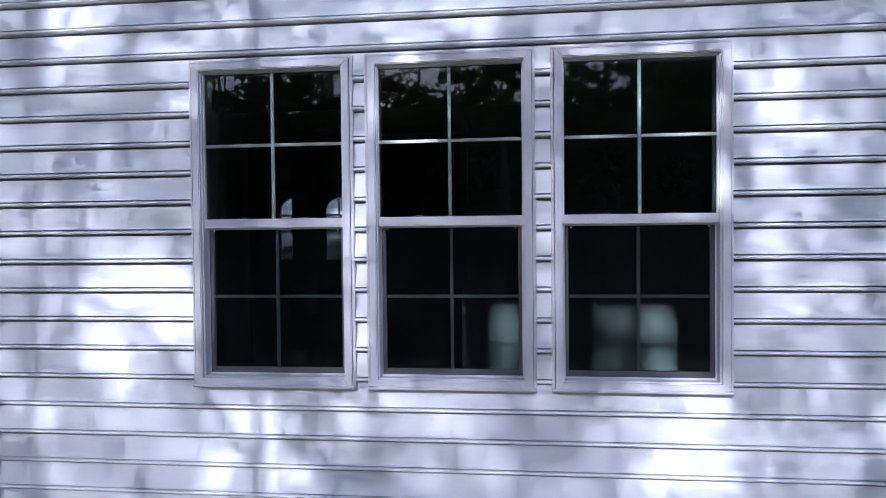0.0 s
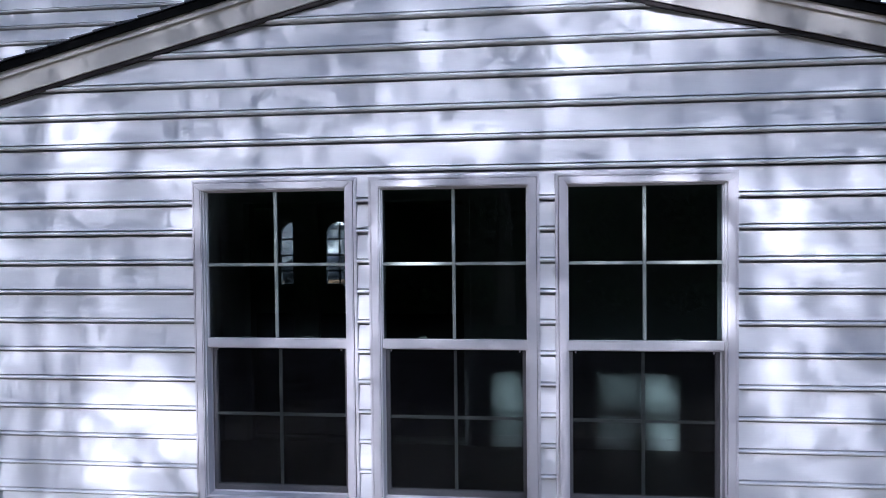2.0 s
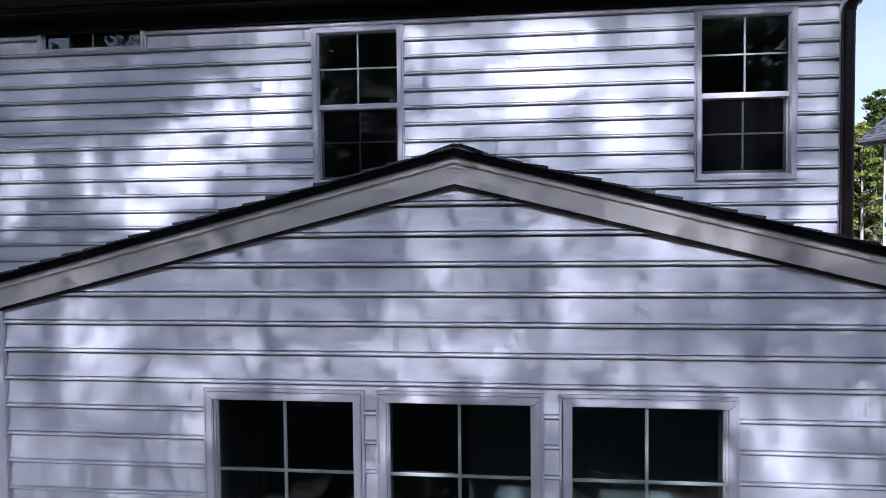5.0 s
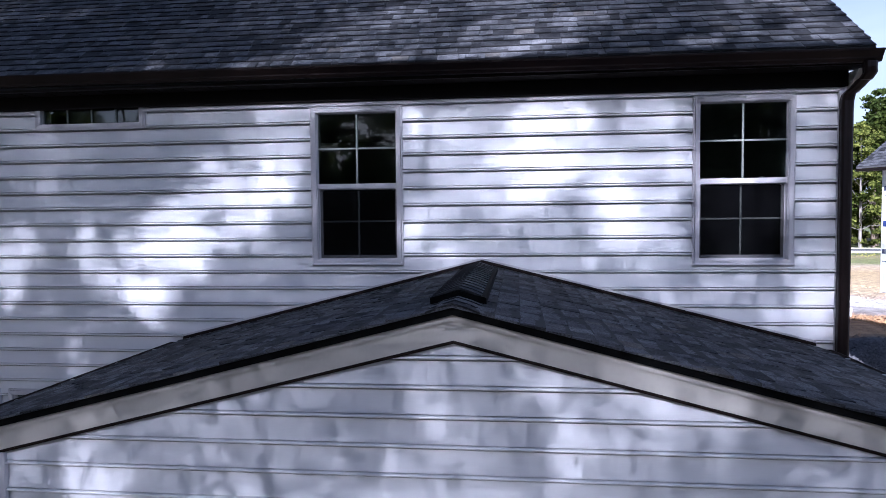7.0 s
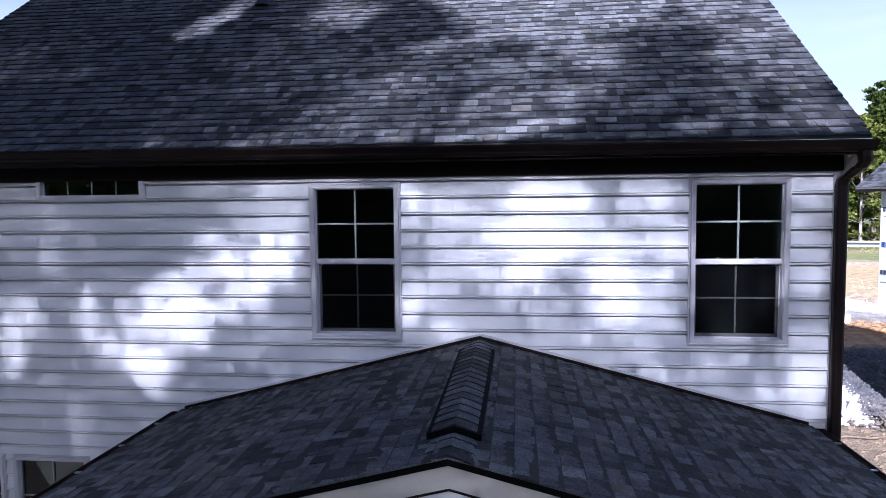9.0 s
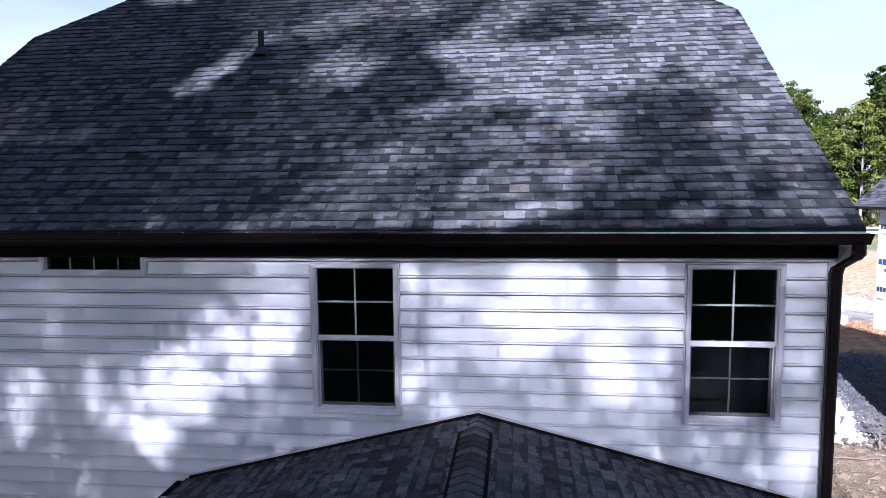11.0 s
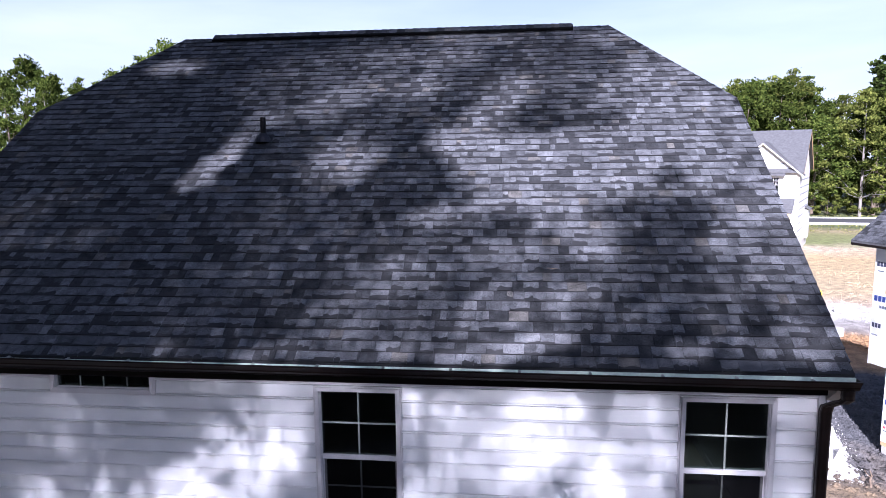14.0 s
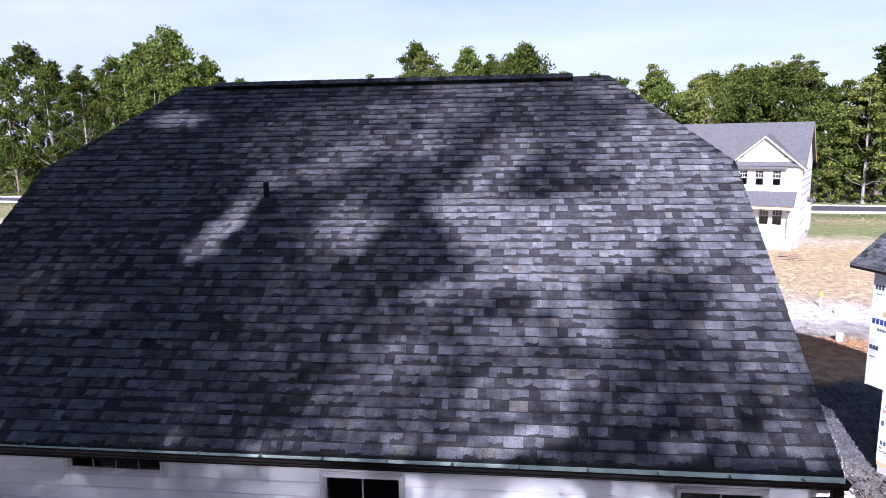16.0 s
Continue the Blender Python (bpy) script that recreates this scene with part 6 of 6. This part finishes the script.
# ---- the white wrapped house across the clay ----
def far_house(at, label):
    ob = thing("wrapped_house", label, "house", at=at @ Matrix.Diagonal((0.84, 0.85, 0.935, 1)))
    # local: x to the viewer's right, ending at 0; y inward
    def b(name, mat, *a, parent=ob, label=""):
        return part(name, box(*a), mat, parent, label)

    up_win = [(-2.52, -1.72), (-4.02, -3.22), (-5.45, -4.65)]
    low_win = [(-2.34, -1.42), (-3.50, -2.58)]
    body = bmesh.new()
    wall_with_holes(body, -6.5, 0.0, 0.7, 6.85, 0.0, 0.2, [(a, c, 5.15, 6.5) for a, c in up_win] + [(a, c, 1.75, 3.45) for a, c in low_win])
    front = part("front_wall", body, WRAP, ob)
    part("gable_wall", prism([(-6.5, 0, 6.85), (0, 0, 6.85), (-3.25, 0, 9.35)], (0, 0.2, 0)), WRAP, ob)
    right = b("right_wall", WRAP, -0.2, 0.0, 0.2, 9.6, 0.7, 6.85)
    part("right_gable", prism([(-0.2, 0.2, 6.85), (-0.2, 9.6, 6.85), (-0.2, 4.9, 10.3)], (0.2, 0, 0)), WRAP, ob)
    b("left_wall", WRAP, -16.0, -6.5, 1.8, 9.6, 0.7, 6.85)
    b("back_wall", WRAP, -6.5, -0.2, 9.4, 9.6, 0.7, 6.85)
    b("inner_floor", LUMBER, -6.5, -0.2, 0.2, 9.4, 3.9, 4.1)
    b("foundation", CONCRETE, -16.0, 0.03, -0.03, 9.63, -0.8, 0.7)
    # roofs
    part("main_roof", prism([(-16.3, -0.4, 6.85), (0.35, -0.4, 6.85), (0.35, 4.9, 10.45), (-16.3, 4.9, 10.45)], (0, 0, 0.12)), FAR_ROOF, ob)
    part("back_roof", prism([(-16.3, 4.9, 10.45), (0.35, 4.9, 10.45), (0.35, 10.0, 6.95), (-16.3, 10.0, 6.95)], (0, 0, 0.12)), FAR_ROOF, ob)
    for s in (-1, 1):
        x = -3.25 + s * 3.62
        g = part("gable_roof", prism([(x, -0.45, 6.62), (-3.25, -0.45, 9.42), (-3.25, 4.6, 9.42), (x, 0.6, 6.62)], (0, 0, 0.1)), FAR_ROOF, ob)
        part("gable_rake", prism([(x, -0.46, 6.60), (-3.25, -0.46, 9.40), (-3.25, -0.46, 9.27), (x, -0.46, 6.47)], (0, 0.04, 0)), RAKE, ob)
    part("right_rake", prism([(0.35, -0.4, 6.84), (0.35, 4.9, 10.44), (0.35, 4.9, 10.32), (0.35, -0.4, 6.72)], (-0.04, 0, 0)), LUMBER, ob)
    part("right_rake_back", prism([(0.35, 10.0, 6.94), (0.35, 4.9, 10.44), (0.35, 4.9, 10.32), (0.35, 10.0, 6.82)], (-0.04, 0, 0)), LUMBER, ob)
    part("window_hood", prism([(-6.0, -0.55, 6.62), (-1.2, -0.55, 6.62), (-1.2, 0.0, 6.98), (-6.0, 0.0, 6.98)], (0, 0, 0.07)), FAR_ROOF, ob)
    part("porch_roof", prism([(-7.2, -1.9, 3.55), (-0.3, -1.9, 3.55), (-0.3, 0.0, 4.60), (-7.2, 0.0, 4.60)], (0, 0, 0.1)), FAR_ROOF, ob)
    b("porch_beam", LUMBER, -7.1, -0.35, -1.8, -1.65, 3.28, 3.54)
    for x in (-0.5, -3.9, -7.0):
        b("porch_post", LUMBER, x - 0.07, x + 0.07, -1.79, -1.66, 0.72, 3.28)
    b("porch_floor", CONCRETE, -7.1, -0.3, -1.9, -0.03, -0.6, 0.7)
    # no hole in the wall: a dark slab imitates the shade inside the doorway
    b("door_opening", INK, -5.7, -4.7, -0.02, 0.0, 0.75, 2.95, label="dark panel standing in for a shaded open doorway")
    for (a, c), (z0, z1) in [(w, (5.15, 6.5)) for w in up_win] + [(w, (1.75, 3.45)) for w in low_win]:
        win = part("window", bar_frame(a, c, z0, z1, -0.03, 0.08, 0.07, 0.0), TRIM, ob)
        zm = (z0 + z1) / 2
        part("rail", box(a + 0.07, c - 0.07, 0.0, 0.05, zm - 0.03, zm + 0.03), TRIM, win)
        for k in (1, 2):
            x = a + 0.07 + (c - a - 0.14) * k / 3
            part("muntin", box(x - 0.018, x + 0.018, 0.0, 0.04, zm + 0.03, z1 - 0.07), TRIM, win)
        part("muntin", box(a + 0.07, c - 0.07, 0.005, 0.035, (zm + z1) / 2 - 0.018, (zm + z1) / 2 + 0.018), TRIM, win)
        part("pane", box(a + 0.07, c - 0.07, 0.05, 0.06, z0 + 0.07, z1 - 0.07), GLASS, win)
    # faint print on the wrap
    rows = [(-5.6 + 1.6 * k, 7.55, 0.14, 0.14, 6, INK_GREY) for k in range(3)] + [(-5.0 + 1.7 * k, 7.1, 0.10, 0.10, 5, INK_GREY) for k in range(3)]
    rows += [(-1.5, 6.2, 0.1, 0.1, 4, INK_GREY), (-1.45, 5.0, 0.13, 0.14, 6, INK_GREY), (-1.1, 2.9, 0.1, 0.12, 4, INK_GREY), (-1.0, 1.6, 0.1, 0.1, 4, INK_GREY)]
    bars(ob, (0, 0, 0), (1, 0, 0), (0, -1, 0), rows)
    side = [(0.5 + 0.9 * k, 1.2 + 0.62 * j, 0.11, 0.1, 4, INK_GREY) for k in range(10) for j in range(9)]
    bars(ob, (0, 0, 0), (0, 1, 0), (1, 0, 0), side)
    bay = b("side_bay", WRAP, 0.004, 0.3, 6.8, 8.6, 0.7, 3.3)
    part("bay_roof", prism([(0.5, 6.6, 3.3), (0.5, 8.8, 3.3), (0.0, 8.8, 3.55), (0.0, 6.6, 3.55)], (0, 0, 0.08)), FAR_ROOF, ob)


far_house(pose(22.45, 51.2, 0.0, 0, 0, -27.0), "unfinished two-storey house in white wrap with a front gable and porch")
far_house(pose(-18.2, 42.0, -0.5, 0, 0, -90.0), "unfinished house in printed white wrap across the front lane")


# ---- small things on the plot ----
def stick_pile():
    ob = thing("stick_pile", "loose heap of grey cut branches on the clay", "branches", at=pose(20.0, 46.0, -0.05))
    rng = np.random.default_rng(12)
    for k in range(26):
        ang, y = rng.uniform(-0.5, 0.9), rng.uniform(-0.5, 0.5)
        L = rng.uniform(0.7, 1.3)
        x = rng.uniform(-0.5, 0.6)
        z = 0.06 + 0.5 * rng.uniform() * (1 - abs(x))
        d = Vector((math.cos(ang) * math.cos(0.3), math.sin(ang) * 0.5, rng.uniform(-0.25, 0.25)))
        p = Vector((x, y, z))
        part("branch", tube([p - d * L * 0.5, p + Vector((0, 0, 0.03)), p + d * L * 0.5], [0.045, 0.04, 0.02], 5), STICK, ob)


stick_pile()
bm = tube([(0, 0, 0.0), (0, 0, 0.02), (0, 0, 0.20), (0, 0, 0.50), (0, 0, 0.62)], [0.05, 0.05, 0.046, 0.044, 0.044], 10)
marker = thing("marker_post", "white plastic marker pipe with a yellow painted top", "marker post", at=pose(16.3, 32.4, -0.1))
part("pipe", bm, WHITE_PLASTIC, marker)
part("painted_top", tube([(0, 0, 0.55), (0, 0, 0.60), (0, 0, 0.88), (0, 0, 0.9)], [0.05, 0.052, 0.05, 0.03], 10), YELLOW, marker, "bright yellow top")
bucket = thing("bucket", "white plastic bucket standing on churned soil", "bucket", at=pose(14.55, 26.4, -0.03))
part("tub", tube([(0, 0, 0), (0, 0, 0.01), (0, 0, 0.34), (0, 0, 0.36), (0, 0, 0.345), (0, 0, 0.1)], [0.13, 0.135, 0.155, 0.165, 0.15, 0.13], 16), WHITE_PLASTIC, bucket)
part("bail", tube([(-0.165, 0, 0.33), (-0.12, -0.12, 0.25), (0, -0.18, 0.2), (0.12, -0.12, 0.25), (0.165, 0, 0.33)], [0.005] * 5, 5), STEEL, bucket)
block = thing("concrete_block", "pale concrete block lying on the gravel", "block", at=pose(16.9, 31.2, 0.0, 0, 0, 25))
part("shell", box(-0.4, 0.4, -0.2, 0.2, -0.05, 0.25, bevel=0.02), CONCRETE, block)


def gravel_bank():
    """A bank of crushed stone along the house, with loose stones over it."""
    rng = np.random.default_rng(31)
    ob = thing("gravel_bank", "bank of pale crushed stone beside the house", "gravel", kind="stuff")
    verts, faces = [], []
    nx, ny = 26, 40
    for j in range(ny):
        for i in range(nx):
            u, v = i / (nx - 1), j / (ny - 1)
            x = 6.2 + 2.8 * u + 1.2 * v
            y = 12.9 + 4.8 * v
            edge = math.sin(math.pi * u) * math.sin(math.pi * v)
            z = -0.12 + 0.5 * edge ** 0.8 + 0.05 * noise.noise((x * 1.7, y * 1.7, 0)) + 0.03 * noise.noise((x * 5, y * 5, 4))
            verts.append((x, y, z))
    for j in range(ny - 1):
        for i in range(nx - 1):
            a = j * nx + i
            faces.append((a, a + 1, a + nx + 1, a + nx))
    raw("bank", verts, faces, GRAVEL, ob)
    sv, sf = [], []
    for k in range(4200):
        p = np.array(verts[rng.integers(len(verts))]) + rng.normal(size=3) * (0.12, 0.12, 0.0)
        r = rng.uniform(0.008, 0.024)
        o = np.array([(1, 0, 0), (-1, 0, 0), (0, 1, 0), (0, -1, 0), (0, 0, 0.8), (0, 0, -0.8)]) * rng.uniform(0.6, 1.3, size=(6, 1)) * r + p
        n = len(sv)
        sv += o.tolist()
        sf += [(n + a, n + b, n + c) for a, b, c in ((0, 2, 4), (2, 1, 4), (1, 3, 4), (3, 0, 4), (2, 0, 5), (1, 2, 5), (3, 1, 5), (0, 3, 5))]
    raw("stones", sv, sf, GRAVEL, ob)


gravel_bank()
board = thing("board_offcut", "short pale board offcut leaning on the gravel", "board", at=pose(8.72, 13.75, 0.0, 18, 8, 35))
part("plank", box(-0.13, 0.13, -0.012, 0.012, -0.05, 0.46, bevel=0.003), RAKE, board)
for x, y, turn, length, mat, say in ((8.45, 13.6, 70, 0.8, BARK, "dark fallen branch on the soil"), (9.1, 12.7, 60, 0.7, STICK, "pale bare twig on the soil"), (7.9, 11.6, -12, 1.2, BARK, "dark fallen branch on the soil")):
    branch = thing("branch", say, "branch", at=pose(x, y, 0.0, 0, 0, turn))
    part("stem", tube([(-length / 2, 0, 0.0), (-length * 0.1, 0.05, 0.05), (length * 0.2, 0.02, 0.06), (length / 2, 0.08, 0.12)], [0.022, 0.02, 0.016, 0.008], 6), mat, branch)
    part("twig", tube([(length * 0.1, 0.03, 0.05), (length * 0.25, 0.14, 0.09), (length * 0.4, 0.2, 0.14)], [0.012, 0.009, 0.004], 5), mat, branch)


def clods():
    """Stones and clods strewn over the plot to the right of the house."""
    rng = np.random.default_rng(41)
    sv, sf = [], []
    for k in range(9000):
        y = rng.uniform(9, 44) if k % 2 else rng.uniform(13.5, 27)
        x = rng.uniform(5.5, 9) + (y - 9) * rng.uniform(0.2, 0.75)
        r = rng.uniform(0.02, 0.085) * (1 if rng.uniform() < 0.9 else 2)
        o = np.array([(1, 0, 0), (-1, 0, 0), (0, 1, 0), (0, -1, 0), (0, 0, 0.7), (0, 0, -0.7)]) * rng.uniform(0.6, 1.3, size=(6, 1)) * r + (x, y, -0.05)
        n = len(sv)
        sv += o.tolist()
        sf += [(n + a, n + b, n + c) for a, b, c in ((0, 2, 4), (2, 1, 4), (1, 3, 4), (3, 0, 4), (2, 0, 5), (1, 2, 5), (3, 1, 5), (0, 3, 5))]
    ob = raw("loose_stones", sv, sf, GROUND)
    tagged(ob, "stones and clods strewn over the plot", "stones", kind="stuff")


clods()


def grass():
    rng = np.random.default_rng(51)
    n = 9000
    x = rng.uniform(-110, 75, n)
    y = 83.6 - 0.16 * x + rng.uniform(-13, -4.5, n)
    far = rng.uniform(size=n) < 0.35
    y[far] = 83.6 - 0.16 * x[far] + rng.uniform(4.2, 8, far.sum())
    pts = np.stack([x, y, np.full(n, 0.05)], 1)
    verts, faces = leaf_cloud(pts, rng.uniform(0.05, 0.13, n), rng)
    ob = raw("grass", verts.tolist(), faces.tolist(), GRASS)
    tagged(ob, "patchy dry grass along the street", "grass", kind="stuff")


grass()


# ---- in front of the house, seen only through its windows ----
def parked_car():
    ob = thing("car", "grey parked car in front of the house", "car", at=pose(-7.6, 24.0, 0.0, 0, 0, 8))
    prof = [(-2.2, 0.35), (2.15, 0.35), (2.25, 0.62), (2.1, 0.82), (1.2, 0.95), (0.55, 1.42), (-1.1, 1.46), (-1.9, 1.0), (-2.25, 0.92), (-2.3, 0.6)]
    bm = prism([(x, -0.85, z) for x, z in prof], (0, 1.7, 0))
    bmesh.ops.bevel(bm, geom=bm.edges[:], offset=0.06, segments=2, affect="EDGES")
    part("body", bm, CAR_PAINT, ob)
    part("side_window", prism([(-1.6, -0.858, 1.0), (0.95, -0.858, 1.0), (0.48, -0.858, 1.36), (-1.05, -0.858, 1.38)], (0, 0.006, 0)), INK, ob)
    for x in (-1.4, 1.4):
        for y in (-0.82, 0.82):
            wheel = part("wheel", tube([(x, y - 0.1, 0.33), (x, y - 0.095, 0.33), (x, y + 0.095, 0.33), (x, y + 0.1, 0.33)], [0.26, 0.33, 0.33, 0.26], 24), TYRE, ob)
            rim = bmesh.new()
            for k in range(5):
                a = 2 * math.pi * k / 5
                p = Vector((x, y - 0.105 if y < 0 else y + 0.105, 0.33))
                d, q = Vector((math.cos(a), 0, math.sin(a))), Vector((-math.sin(a), 0, math.cos(a)))
                add_prism(rim, [p + q * 0.03, p - q * 0.03, p - q * 0.045 + d * 0.25, p + q * 0.045 + d * 0.25], (0, -0.01 if y < 0 else 0.01, 0))
            part("rim", rim, STEEL, wheel)


parked_car()
